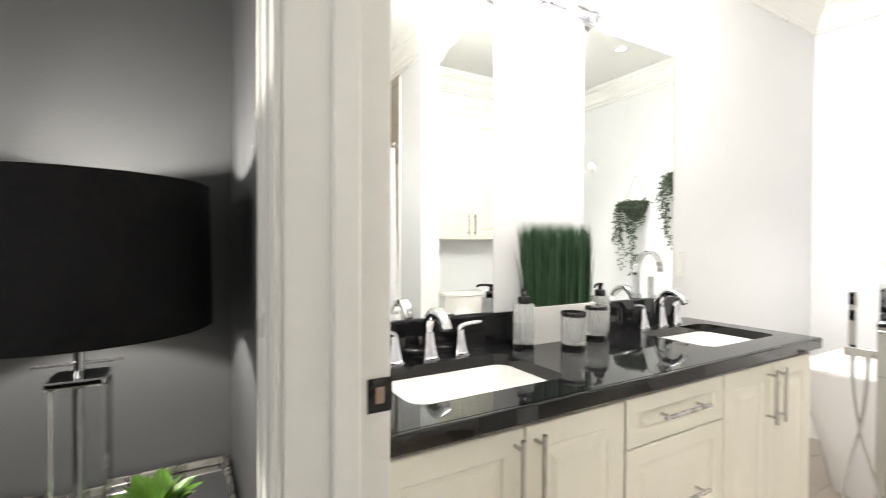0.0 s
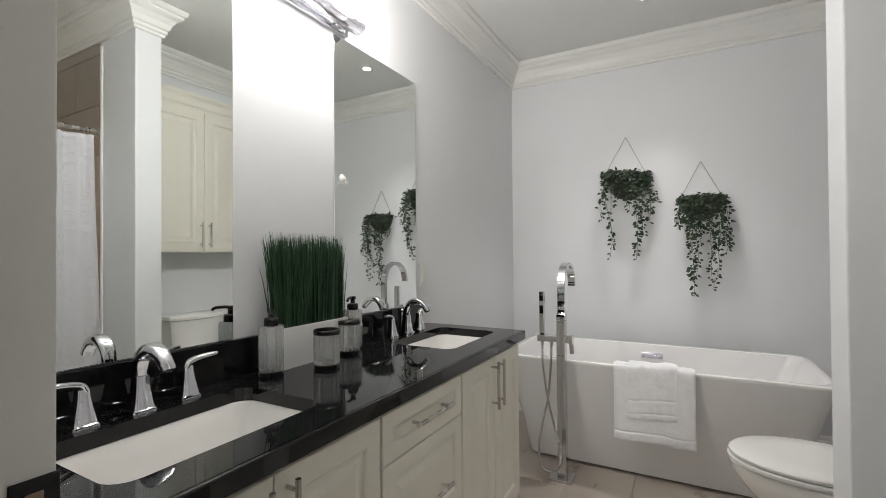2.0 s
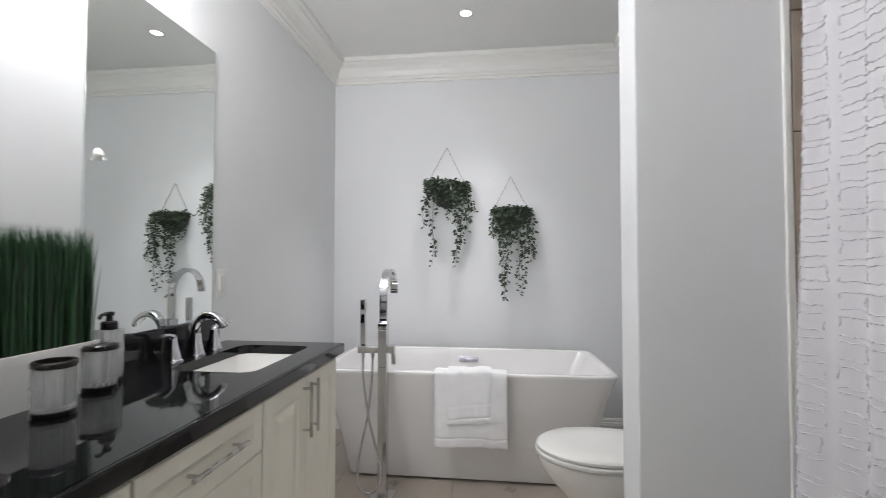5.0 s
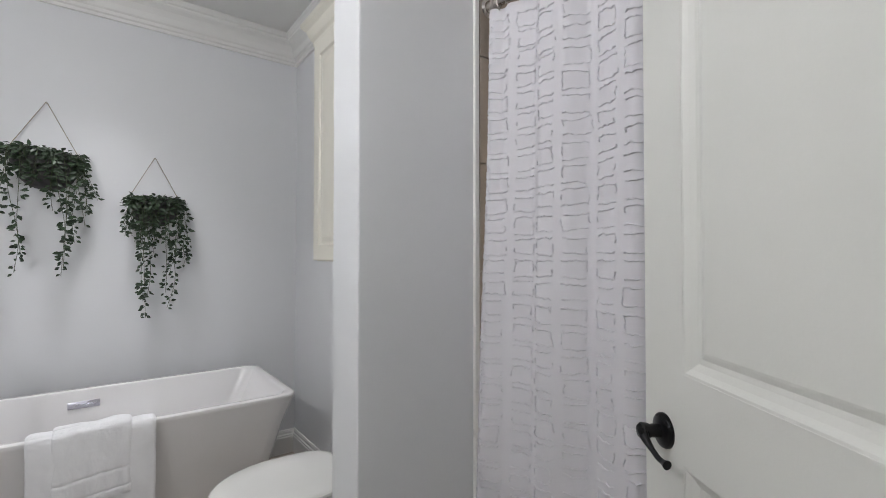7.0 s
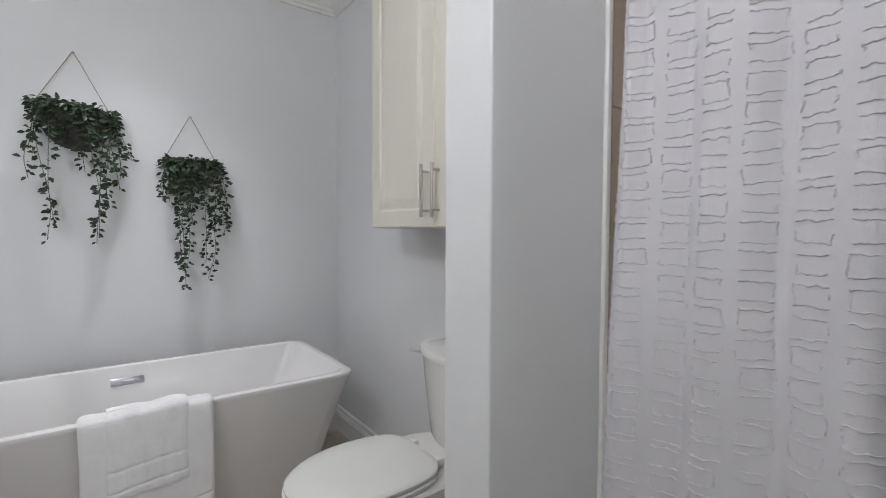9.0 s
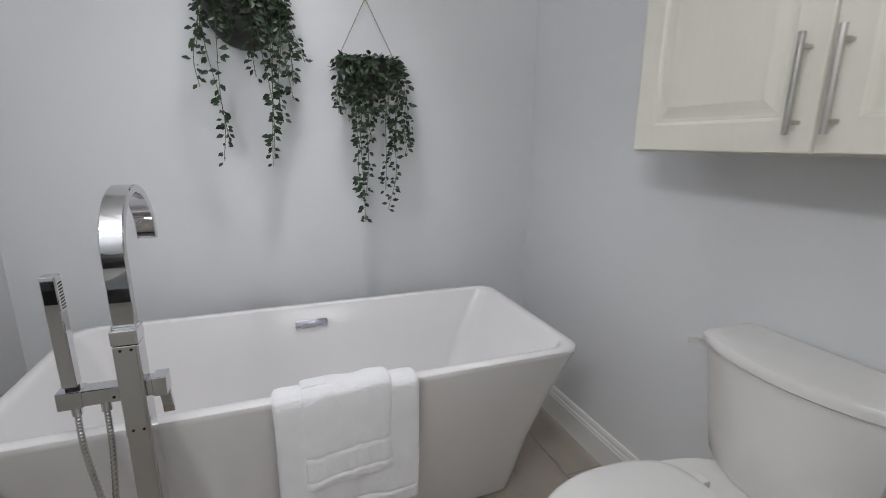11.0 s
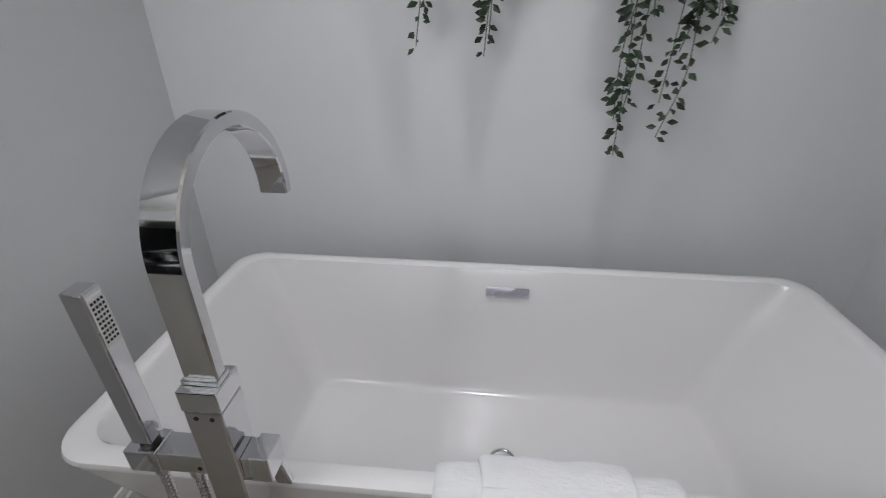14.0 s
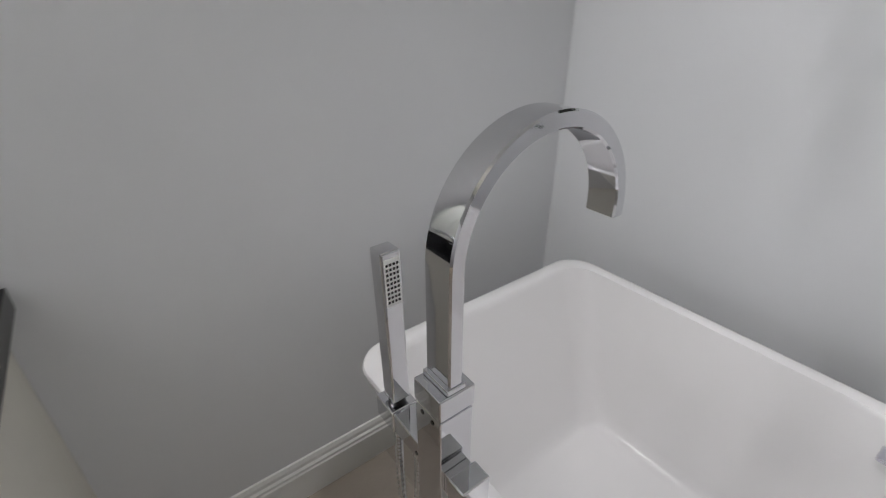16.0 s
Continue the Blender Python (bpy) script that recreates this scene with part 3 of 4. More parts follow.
def glass_cup(x, y, name, label, holes):
    ob = empty(name, pose(x, y, CT), label, "tumbler", "glass counter set")
    r, h = 0.0385, 0.092
    part("base", lathe(bmesh.new(), [(r * 1.03, 0), (r * 1.06, 0.003), (r * 1.06, 0.011), (r * 0.9, 0.0125)], seg=40), BLACKPLASTIC, ob, smooth=True)
    part("cup", ribbed_body(r, h, 0.0128), RIBGLASS, ob, smooth=True)
    prof = [(r * 1.04, 0.1055), (r * 1.09, 0.108), (r * 1.09, 0.117), (r * 1.02, 0.120)]
    prof += [(r * 0.4, 0.1195)] if holes else [(r * 0.84, 0.1195), (r * 0.82, 0.108)]
    part("rim", lathe(bmesh.new(), prof, seg=40), BLACKPLASTIC, ob, smooth=True)


soap_bottle(1.3555, 1.655, 230)
soap_bottle(1.765, 1.690, 200)
glass_cup(1.500, 1.572, "tumbler", "ribbed clear glass tumbler with black rim and base", False)
glass_cup(1.690, 1.645, "toothbrush_holder", "ribbed clear glass toothbrush holder with black lid", True)

grass = empty("grass_planter", pose(1.548, 1.695, CT), "green artificial grass in a low white box planter", "plant")
bm = bmesh.new()
rect = [(-0.158, 0.158, -0.034, 0.034), (-0.158, 0.158, -0.034, 0.034), (-0.152, 0.152, -0.028, 0.028), (-0.152, 0.152, -0.028, 0.028)]
loft(bm, [[(a, c, z), (b, c, z), (b, d, z), (a, d, z)] for (a, b, c, d), z in zip(rect, (0, 0.128, 0.128, 0.100))])
part("box", bm, WHITEBOX, grass)
rnd = random.Random(11)
verts, faces = [], []
for k in range(1050):
    x, y = rnd.uniform(-0.146, 0.146), rnd.uniform(-0.025, 0.025)
    lean, out = 0.10 * x - 0.012 + rnd.gauss(0, 0.008), 0.25 * y + rnd.gauss(0, 0.006)
    h = rnd.uniform(0.298, 0.335) if rnd.random() < 0.85 else rnd.uniform(0.18, 0.27)
    a, w = rnd.uniform(0, math.pi), rnd.uniform(0.0015, 0.0024)
    dx, dy = w * math.cos(a), w * math.sin(a)
    n = len(verts)
    for q, kk in ((0, 1), (0.4, 1.05), (0.75, 0.8)):
        px, py = x + lean * q ** 1.6, y + out * q ** 1.6
        verts += [(px - dx * kk, py - dy * kk, 0.1 + h * q), (px + dx * kk, py + dy * kk, 0.1 + h * q)]
    verts.append((x + lean * 1.05, y + out * 1.05, 0.1 + h))
    faces += [(n, n + 1, n + 3, n + 2), (n + 2, n + 3, n + 5, n + 4), (n + 4, n + 5, n + 6)]
me = bpy.data.meshes.new("grass_blade")
me.from_pydata(verts, [], faces)
me.materials.append(GRASS)
ob = tagged(new("grass_blade", me), kind="stuff")
ob.parent = grass

# ---- bathtub ----
tub = empty("bathtub", pose(0, 0, 0), "white acrylic freestanding rectangular bathtub with flared sides", "bathtub")
bm = bmesh.new()
rings = []
for x0, x1, y0, y1, z, r in ((3.070, 3.440, 0.140, 1.400, 0.012, 0.05), (3.058, 3.452, 0.128, 1.412, 0.015, 0.06), (3.050, 3.460, 0.120, 1.420, 0.030, 0.07), (3.000, 3.500, 0.080, 1.455, 0.25, 0.08), (2.938, 3.548, 0.028, 1.500, 0.48, 0.075),
                         (2.899, 3.580, -0.007, 1.530, 0.600, 0.072), (2.896, 3.584, -0.010, 1.533, 0.610, 0.072), (2.898, 3.582, -0.008, 1.531, 0.617, 0.072), (2.905, 3.576, 0.0, 1.524, 0.621, 0.070),
                         (2.926, 3.558, 0.022, 1.502, 0.621, 0.065), (2.934, 3.550, 0.030, 1.494, 0.617, 0.062), (2.939, 3.546, 0.036, 1.488, 0.606, 0.060),
                         (2.978, 3.512, 0.124, 1.400, 0.42, 0.060), (3.004, 3.482, 0.190, 1.335, 0.275, 0.060), (3.012, 3.473, 0.204, 1.321, 0.250, 0.060), (3.022, 3.462, 0.218, 1.307, 0.239, 0.055), (3.040, 3.445, 0.24, 1.285, 0.235, 0.05), (3.12, 3.38, 0.40, 1.12, 0.232, 0.05)):
    rings.append([(x, y, z) for x, y in rounded_rect(x0 - 0.008, x1, y0, y1 + 0.008, r, 9)])
loft(bm, rings)
part("shell", bm, ACRYLIC, tub, smooth=True)
# inset support, coloured black to draw the shadow line under the tub's edge
bm = bmesh.new()
loft(bm, [[(x, y, z) for x, y in rounded_rect(3.080, 3.430, 0.150, 1.390, 0.05, 6)] for z in (0.0, 0.012)])
part("shadow_plinth", bm, BLACKPLASTIC, tub)
bm = box(-0.060, 0.060, -0.016, 0.016, 0.0, 0.007, bevel=0.0032)
ofl = part("overflow", bm, SATIN, tub, "satin chrome slot overflow cover", smooth=True)
ofl.matrix_local = Matrix.Translation((3.5355, 0.772, 0.553)) @ pose(0, 0, 0, 0, -80.0, 0) @ pose(0, 0, 0, 0, 0, 90)
dr = part("drain", lathe(bmesh.new(), [(0.034, 0.232), (0.034, 0.235), (0.030, 0.2365), (0.027, 0.2345), (0.026, 0.233), (0.003, 0.233)], 3.245, 0.772, 0, seg=32), CHROME, tub, "chrome drain", smooth=True)
part("drain_cross", box(3.219, 3.271, 0.769, 0.775, 0.2332, 0.2355), CHROME, dr)
part("drain_cross", box(3.242, 3.248, 0.746, 0.798, 0.2332, 0.2355), CHROME, dr)


# ---- towels over the rim ----
def draped(name, y0, y1, path, thick, label, seed, bands=(), edge_wave=0.006, slant=0.0):
    """A folded towel over the rim: a thick strip along path (x, z) from y0 to y1, with slight waves and rounded folds."""
    pts = smoothpath([(x - 0.008, 0, z) for x, z in path], 32)
    ny = 64
    front, back = [], []
    for j in range(ny + 1):
        v = j / ny
        side = min(v, 1 - v) * abs(y1 - y0) / 0.022
        round_off = math.sqrt(max(0.0, 1 - (1 - min(1.0, side)) ** 2))
        rf, rb = [], []
        for i, p in enumerate(pts):
            d = (pts[min(i + 1, len(pts) - 1)] - pts[max(i - 1, 0)]).normalized()
            nrm = Vector((d.z, 0, -d.x))
            u = i / (len(pts) - 1)
            end = math.sqrt(max(0.0, 1 - (1 - min(1.0, (1 - u) * 28)) ** 2))
            out = i > len(pts) / 2
            hem = sum(0.45 * math.exp(-((p.z - zb - 0.012 * (v - 0.5) * slant) / 0.0045) ** 2) for zb in bands if out)
            fluff = 0.30 * noise.noise(Vector((u * 9, v * 6, seed))) + 0.10 * noise.noise(Vector((u * 55, v * 34, seed + 1)))
            puff = thick * (0.35 + 0.65 * round_off) * (0.4 + 0.6 * end) * (1 - hem + fluff)
            wave = (0.014 * noise.noise(Vector((u * 2.2, v * 3.1, seed + 9))) + 0.005 * noise.noise(Vector((u * 6, v * 7, seed + 4)))) * u - 0.001 * u
            y = y0 + (y1 - y0) * v + 0.007 * noise.noise(Vector((u * 3, v, seed + 3)))
            sag = Vector((0, 0, edge_wave * u * noise.noise(Vector((v * 4, 0, seed + 5))) + (0.012 * (v - 0.5) * slant * u if out else 0)))
            base = Vector((p.x, y, p.z)) + sag + nrm * max(wave, -0.004)
            rb.append(base + nrm * 0.001)
            rf.append(base + nrm * puff)
        front.append(rf)
        back.append(rb)
    bm = bmesh.new()
    loft(bm, [a + b[::-1] for a, b in zip(front, back)])
    return thing(name, bm, TOWEL, label, "towel", "towels on the tub", smooth=True)


OVER = [(2.992, 0.46), (2.962, 0.56), (2.948, 0.610), (2.937, 0.624), (2.915, 0.6285), (2.895, 0.624), (2.885, 0.602), (2.884, 0.50), (2.885, 0.36), (2.890, 0.252)]
draped("bath_towel", 0.909, 0.541, OVER, 0.010, "large folded white terry towel hanging over the tub rim", 2, (0.298,))
UP = [(2.977, 0.50), (2.970, 0.57), (2.960, 0.620), (2.941, 0.6355), (2.914, 0.6405), (2.886, 0.635), (2.8725, 0.610), (2.872, 0.52), (2.8725, 0.40), (2.874, 0.376)]
draped("hand_towel", 0.843, 0.617, UP, 0.009, "small folded white hand towel laid over the larger towel", 7, (0.470, 0.404), slant=1.0)

# ---- floor-standing tub filler ----
FX, FYY = 2.838, 1.164
filler = empty("tub_filler", pose(FX, FYY, 0), "polished chrome square floor-standing tub filler with hand shower", "faucet")
part("base_plate", box(-0.058, 0.058, -0.058, 0.058, 0, 0.016, bevel=0.003), CHROME, filler)
part("column", box(-0.0230, 0.0230, -0.0230, 0.0230, 0.016, 0.8435, bevel=0.002), CHROME, filler)
for z in (0.834, 0.656):
    for y in (-0.0095, 0.0095):
        bm = tube(bmesh.new(), [(-0.0236, y, z), (-0.0226, y, z)], 0.003, 10)
        part("screw", bm, BLACKPLASTIC, filler)
part("collar", box(-0.0238, 0.0238, -0.0238, 0.0238, 0.845, 0.875, bevel=0.0015), CHROME, filler)
part("sleeve", box(-0.0125, 0.0125, -0.0222, 0.0222, 0.875, 0.882, bevel=0.001), CHROME, filler)
RAD = 0.123
pts = [Vector((0, 0, 0.876)), Vector((0, 0, 0.93)), Vector((0, 0, 0.97))]
for k in range(0, 31):
    a = radians(180 - 6.1 * k)
    pts.append(Vector((RAD + RAD * math.cos(a), 0, 1.016 + RAD * math.sin(a))))
rings = []
for i, p in enumerate(pts):
    d = (pts[min(i + 1, len(pts) - 1)] - pts[max(i - 1, 0)]).normalized()
    nrm = Vector((-d.z, 0, d.x))
    rings.append([p + Vector((0, a, 0)) + nrm * b for a, b in rounded_rect(-0.0205, 0.0205, -0.0092, 0.0092, 0.0022, 1)])
bm = bmesh.new()
loft(bm, rings)
part("spout", bm, CHROME, filler, "flat arched chrome spout", smooth=True)
arm = part("arm", box(-0.0175, 0.0175, 0.0230, 0.118, 0.724, 0.757, bevel=0.002), CHROME, filler)
part("screw", tube(bmesh.new(), [(-0.0181, 0.034, 0.735), (-0.0171, 0.034, 0.735)], 0.003, 10), BLACKPLASTIC, arm)
part("cradle", box(-0.0195, 0.0195, 0.0860, 0.1290, 0.722, 0.759, bevel=0.002), CHROME, arm)
valve = part("valve", box(-0.017, 0.017, -0.034, -0.0230, 0.726, 0.760, bevel=0.001), CHROME, filler)
part("valve_block", box(-0.020, 0.020, -0.060, -0.034, 0.723, 0.765, bevel=0.002), CHROME, valve)
bm = box(0.004, 0.014, -0.060, -0.038, 0.661, 0.725, bevel=0.002)
bmesh.ops.rotate(bm, cent=(0.01, 0, 0.725), matrix=Matrix.Rotation(radians(-14), 3, "Y"), verts=bm.verts)
part("valve_lever", bm, CHROME, valve)
bm = box(-0.0128, 0.0128, -0.0128, 0.0128, 0.0, 0.228, bevel=0.0026)
wand = part("hand_shower", bm, CHROME, filler, "square chrome hand shower wand")
wand.matrix_local = pose(0.0, 0.105, 0.766, 1.0, 0, -90)
part("spray_face", box(0.0126, 0.0135, -0.0098, 0.0098, 0.156, 0.220), WHITEPLASTIC, wand, "pale spray face")
for i in range(4):
    for j in range(9):
        y, z = -0.0069 + 0.0046 * i, 0.163 + 0.0062 * j
        part("nozzle", box(0.0133, 0.0142, y - 0.0013, y + 0.0013, z - 0.0015, z + 0.0015), BLACKPLASTIC, wand)
part("wand_foot", lathe(bmesh.new(), [(0.012, 0.757), (0.012, 0.767)], 0, 0.105, 0, seg=20), BLACKPLASTIC, filler)
loop = smoothpath([(0, 0.105, 0.723), (-0.004, 0.102, 0.60), (-0.012, 0.075, 0.42), (-0.020, 0.035, 0.27), (-0.026, 0.004, 0.16), (-0.034, 0.010, 0.075), (-0.044, 0.055, 0.040), (-0.040, 0.105, 0.060), (-0.026, 0.122, 0.14), (-0.016, 0.105, 0.27),
                   (-0.008, 0.075, 0.42), (-0.002, 0.058, 0.60), (0, 0.055, 0.723)], 60)
bm = bmesh.new()
tube(bm, loop, [0.0066 if k % 4 < 2 else 0.0054 for k in range(len(loop))], 9)
part("hose", bm, HOSE, filler, "ribbed steel shower hose", smooth=True)
for y in (0.105, 0.055):
    part("hose_nut", lathe(bmesh.new(), [(0.0095, 0.701), (0.0095, 0.7225)], 0, y, 0, seg=16), CHROME, filler, smooth=True)

# ---- toilet ----
TX = 2.392


def egg(half, y0, y1, z, rear=0.55, n=36, x=TX):
    """An egg outline: rear end y0 with a flattened back, front end y1 round."""
    out = []
    cy = y0 + (y1 - y0) * 0.45
    for k in range(n):
        a = 2 * math.pi * k / n
        c, s = math.cos(a), math.sin(a)
        if s >= 0:
            out.append((x + half * c, cy + (y1 - cy) * s, z))
        else:
            p = rear
            out.append((x + half * math.copysign(abs(c) ** p, c), cy + (cy - y0) * math.copysign(abs(s) ** 0.8, s), z))
    return out


toilet = empty("toilet", pose(0, 0, 0), "white ceramic two-piece toilet with closed lid", "toilet")
bm = bmesh.new()
loft(bm, [egg(h, a, b, z, p) for h, a, b, z, p in ((0.118, -0.26, 0.27, 0.0, 0.35), (0.122, -0.262, 0.275, 0.012, 0.35), (0.108, -0.25, 0.262, 0.05, 0.4), (0.100, -0.24, 0.255, 0.15, 0.45), (0.118, -0.24, 0.29, 0.24, 0.5), (0.150, -0.22, 0.36, 0.32, 0.55),
                                                (0.172, -0.20, 0.415, 0.385, 0.6), (0.182, -0.19, 0.438, 0.425, 0.6), (0.184, -0.19, 0.442, 0.447, 0.6), (0.178, -0.185, 0.436, 0.455, 0.6))])
part("bowl", bm, CERAMIC, toilet, smooth=True)
bm = bmesh.new()
loft(bm, [egg(h, a, b, z, 0.46) for h, a, b, z in ((0.172, 0.004, 0.438, 0.456), (0.180, -0.004, 0.446, 0.459), (0.181, -0.005, 0.447, 0.468), (0.176, 0.0, 0.442, 0.472))])
part("seat", bm, WHITEPLASTIC, toilet, smooth=True)
bm = bmesh.new()
loft(bm, [egg(h, a, b, z, 0.46) for h, a, b, z in ((0.170, 0.0, 0.436, 0.4745), (0.177, -0.006, 0.442, 0.477), (0.178, -0.007, 0.443, 0.486), (0.173, -0.002, 0.438, 0.491), (0.165, 0.02, 0.43, 0.4945), (0.10, 0.10, 0.34, 0.4965))])
part("lid", bm, WHITEPLASTIC, toilet, "smooth white closed lid", smooth=True)
for s in (-1, 1):
    part("hinge_cap", box(TX + s * 0.075 - 0.02, TX + s * 0.075 + 0.02, -0.035, 0.0, 0.456, 0.484, bevel=0.006), WHITEPLASTIC, toilet, smooth=True)


def tank_ring(half, y0, y1, z, bulge):
    out = []
    for k in range(13):
        t = k / 12
        out.append((TX - half + 2 * half * t, y1 + bulge * (1 - (2 * t - 1) ** 2) - bulge * 0.1 * abs(2 * t - 1) ** 6, z))
    return out + [(TX + half, y0, z), (TX - half, y0, z)]


bm = bmesh.new()
loft(bm, [tank_ring(h, S + 0.012, y, z, 0.055) for h, y, z in ((0.150, -0.156, 0.458), (0.163, -0.152, 0.470), (0.175, -0.147, 0.55), (0.188, -0.140, 0.66), (0.197, -0.135, 0.753))])
part("tank", bm, CERAMIC, toilet, smooth=True)
bm = bmesh.new()
loft(bm, [tank_ring(h, S + 0.006, y, z, 0.055) for h, y, z in ((0.198, -0.134, 0.7545), (0.206, -0.128, 0.758), (0.207, -0.127, 0.774), (0.201, -0.131, 0.784), (0.185, -0.148, 0.788))])
part("tank_lid", bm, CERAMIC, toilet, smooth=True)
bm = bmesh.new()
tube(bm, [(TX + 0.200, -0.17, 0.735), (TX + 0.222, -0.17, 0.735)], 0.010, 14)
fl = part("flush_knob", bm, WHITEPLASTIC, toilet, smooth=True)
bm = tube(bmesh.new(), smoothpath([(TX + 0.219, -0.172, 0.738), (TX + 0.223, -0.150, 0.742), (TX + 0.224, -0.118, 0.750), (TX + 0.224, -0.100, 0.752)], 4), [0.008] * 5 + [0.007] * 8, section=[(0.55 * a, b) for a, b in rounded_rect(-1, 1, -1, 1, 0.5, 3)])
part("flush_lever", bm, WHITEPLASTIC, fl, smooth=True)

# ---- wall cabinet above the toilet ----
WX0, WX1, WY, WZ0, WZ1 = P1 + 0.004, 2.817, -0.046, 1.221, 2.205
wcab = empty("wall_cabinet", pose(0, 0, 0), "cream painted wall cabinet with two raised-panel doors", "cabinet")
part("body", box(WX0, WX1, S + 0.001, WY - 0.02, WZ0, WZ1, bevel=0.001), CABINET, wcab)
midx = 2.379


def turned(bm):
    bmesh.ops.rotate(bm, cent=(midx, WY, 0), matrix=Matrix.Rotation(math.pi, 3, "Z"), verts=bm.verts)
    return bm


for a, b, hx in ((2 * midx - WX1 + 0.002, midx - 0.0015, midx - 0.031), (midx + 0.0015, WX1 - 0.002, midx + 0.031)):
    d = part("door", turned(raised_front(2 * midx - b, 2 * midx - a, WZ0 + 0.004, WZ1 - 0.002, WY, WY + 0.019, 0.06)), CABINET, wcab)
    bar_handle(d, (hx, WY, 1.258), (hx, WY, 1.432), (0, 0.030, 0))
CC = [(0, 2.200), (0.010, 2.200), (0.012, 2.220), (0.022, 2.232), (0.036, 2.270), (0.054, 2.288), (0.057, 2.305), (0.0, 2.305)]
part("cornice", sweep(bmesh.new(), [(WX1, S + 0.001), (WX1, WY - 0.012), (WX0, WY - 0.012)][::-1], [(-o, z) for o, z in CC]), CABINET, wcab)
part("top_board", box(WX0, WX1, S + 0.001, WY - 0.014, WZ1, 2.304), CABINET, wcab)

# ---- shower: rod, curtain, tile edge ----
rod = empty("curtain_rod", pose(0, -0.153, 1.943), "brushed metal shower curtain rod with round flange", "curtain rod")
part("bar", tube(bmesh.new(), [(W + 0.002, 0, 0), (P0 - 0.002, 0, 0)], 0.0125, 14), NICKEL, rod, smooth=True)
for x, s in ((P0, -1), (W, 1)):
    bm = lathe(bmesh.new(), [(0.030, 0.0), (0.031, 0.006), (0.026, 0.012), (0.019, 0.016), (0.017, 0.040), (0.013, 0.042)], seg=28)
    bmesh.ops.transform(bm, matrix=pose(x - s * -0.0005, 0, 0, 0, 90 * s, 0), verts=bm.verts)
    part("flange", bm, NICKEL, rod, smooth=True)
CX0, CX1, CZ0, CZ1 = 0.70, 1.748, 0.16, 1.915


def cloth(x, z):
    """Height of the curtain's folds off its plane."""
    u = (CX1 - x)
    k = 0.55 + 0.45 * (z - CZ0) / (CZ1 - CZ0)
    return 0.016 * math.sin(2 * math.pi * u / 0.19 + 0.6 + 0.5 * (1.9 - z)) * (0.5 + 0.5 * k) + 0.009 * math.exp(-(u / 0.10) ** 2) * max(0.0, z - 1.1) * math.sin(2 * math.pi * u / 0.052) + 0.007 * math.sin(2 * math.pi * u / 0.083 + 1.2) * k + 0.006 * noise.noise(Vector((x * 5, z * 1.6, 2.0))) + 0.026 * (CZ1 - z) * math.exp(-u * 6)


def cloth_x(u, z):
    """Where along the rod a point u metres along the cloth hangs; the free edge drifts outward lower down."""
    return CX1 - u * 0.93 + 0.020 * (CZ1 - z) * math.exp(-u * 4) + 0.004 * noise.noise(Vector((u * 4, z * 2, 7)))


curtain = empty("shower_curtain", pose(0, -0.150, 0), "white cotton shower curtain with raised frayed squares", "curtain")
nu, nz = 150, 60
UL = (CX1 - CX0) / 0.93
verts = []
for j in range(nz + 1):
    z = CZ0 + (CZ1 - CZ0) * j / nz
    for i in range(nu + 1):
        x = cloth_x(UL * i / nu, z)
        verts.append((x, cloth(x, z), z))
faces = [(j * (nu + 1) + i, j * (nu + 1) + i + 1, (j + 1) * (nu + 1) + i + 1, (j + 1) * (nu + 1) + i) for j in range(nz) for i in range(nu)]
me = bpy.data.meshes.new("fabric")
me.from_pydata(verts, [], faces)
me.materials.append(CLOTH)
me.shade_smooth()
fab = new("fabric", me)
fab.parent = curtain
md = fab.modifiers.new("thick", "SOLIDIFY")
md.thickness, md.offset = 0.0015, 0
rnd = random.Random(21)
verts, faces = [], []


def fray(u0, z0, u1, z1):
    """A short ragged raised thread line on the cloth."""
    n = max(4, int(math.hypot(u1 - u0, z1 - z0) / 0.0045))
    base = len(verts)
    dz, du = (z1 - z0), (u1 - u0)
    ln = math.hypot(du, dz)
    px, pz = -dz / ln, du / ln
    off = 0.0
    for k in range(n + 1):
        t = k / n
        off = off * 0.6 + rnd.uniform(-0.0022, 0.0022)
        u, z = u0 + du * t + px * off, z0 + dz * t + pz * off
        w, h = 0.0013 + rnd.uniform(-0.0003, 0.0008), 0.0026 + rnd.uniform(-0.0016, 0.0024)
        for s, hh in ((-1, 0.0), (0, h), (1, 0.0)):
            uu, zz = u + px * w * s, z + pz * w * s
            x = cloth_x(uu, zz)
            verts.append((x, cloth(x, zz) + 0.0008 + hh, zz))
    for k in range(n):
        a = base + 3 * k
        faces.extend([(a, a + 3, a + 4, a + 1), (a + 1, a + 4, a + 5, a + 2)])


for c in range(12):
    u0 = 0.016 + 0.083 * c
    z = CZ1 - 0.03
    while z > 0.55:
        h, w = 0.038 + rnd.uniform(-0.003, 0.003), 0.053 + rnd.uniform(-0.004, 0.004)
        a = u0 + rnd.uniform(-0.003, 0.003)
        j = [rnd.uniform(-0.003, 0.003) for _ in range(4)]
        fray(a, z + j[0], a + w, z + j[1])
        fray(a, z - h + j[2], a + w, z - h + j[3])
        for e, f0, f1 in ((0, j[0], j[2]), (w, j[1], j[3])):
            c0, c1 = sorted((rnd.uniform(-0.25, 0.9), rnd.uniform(0.1, 1.25)))
            c0, c1 = max(0.0, c0), min(1.0, c1)
            if c1 - c0 > 0.25:
                fray(a + e + f0, z - h * c0, a + e + f1, z - h * c1)
        z -= 0.0545
z = CZ1
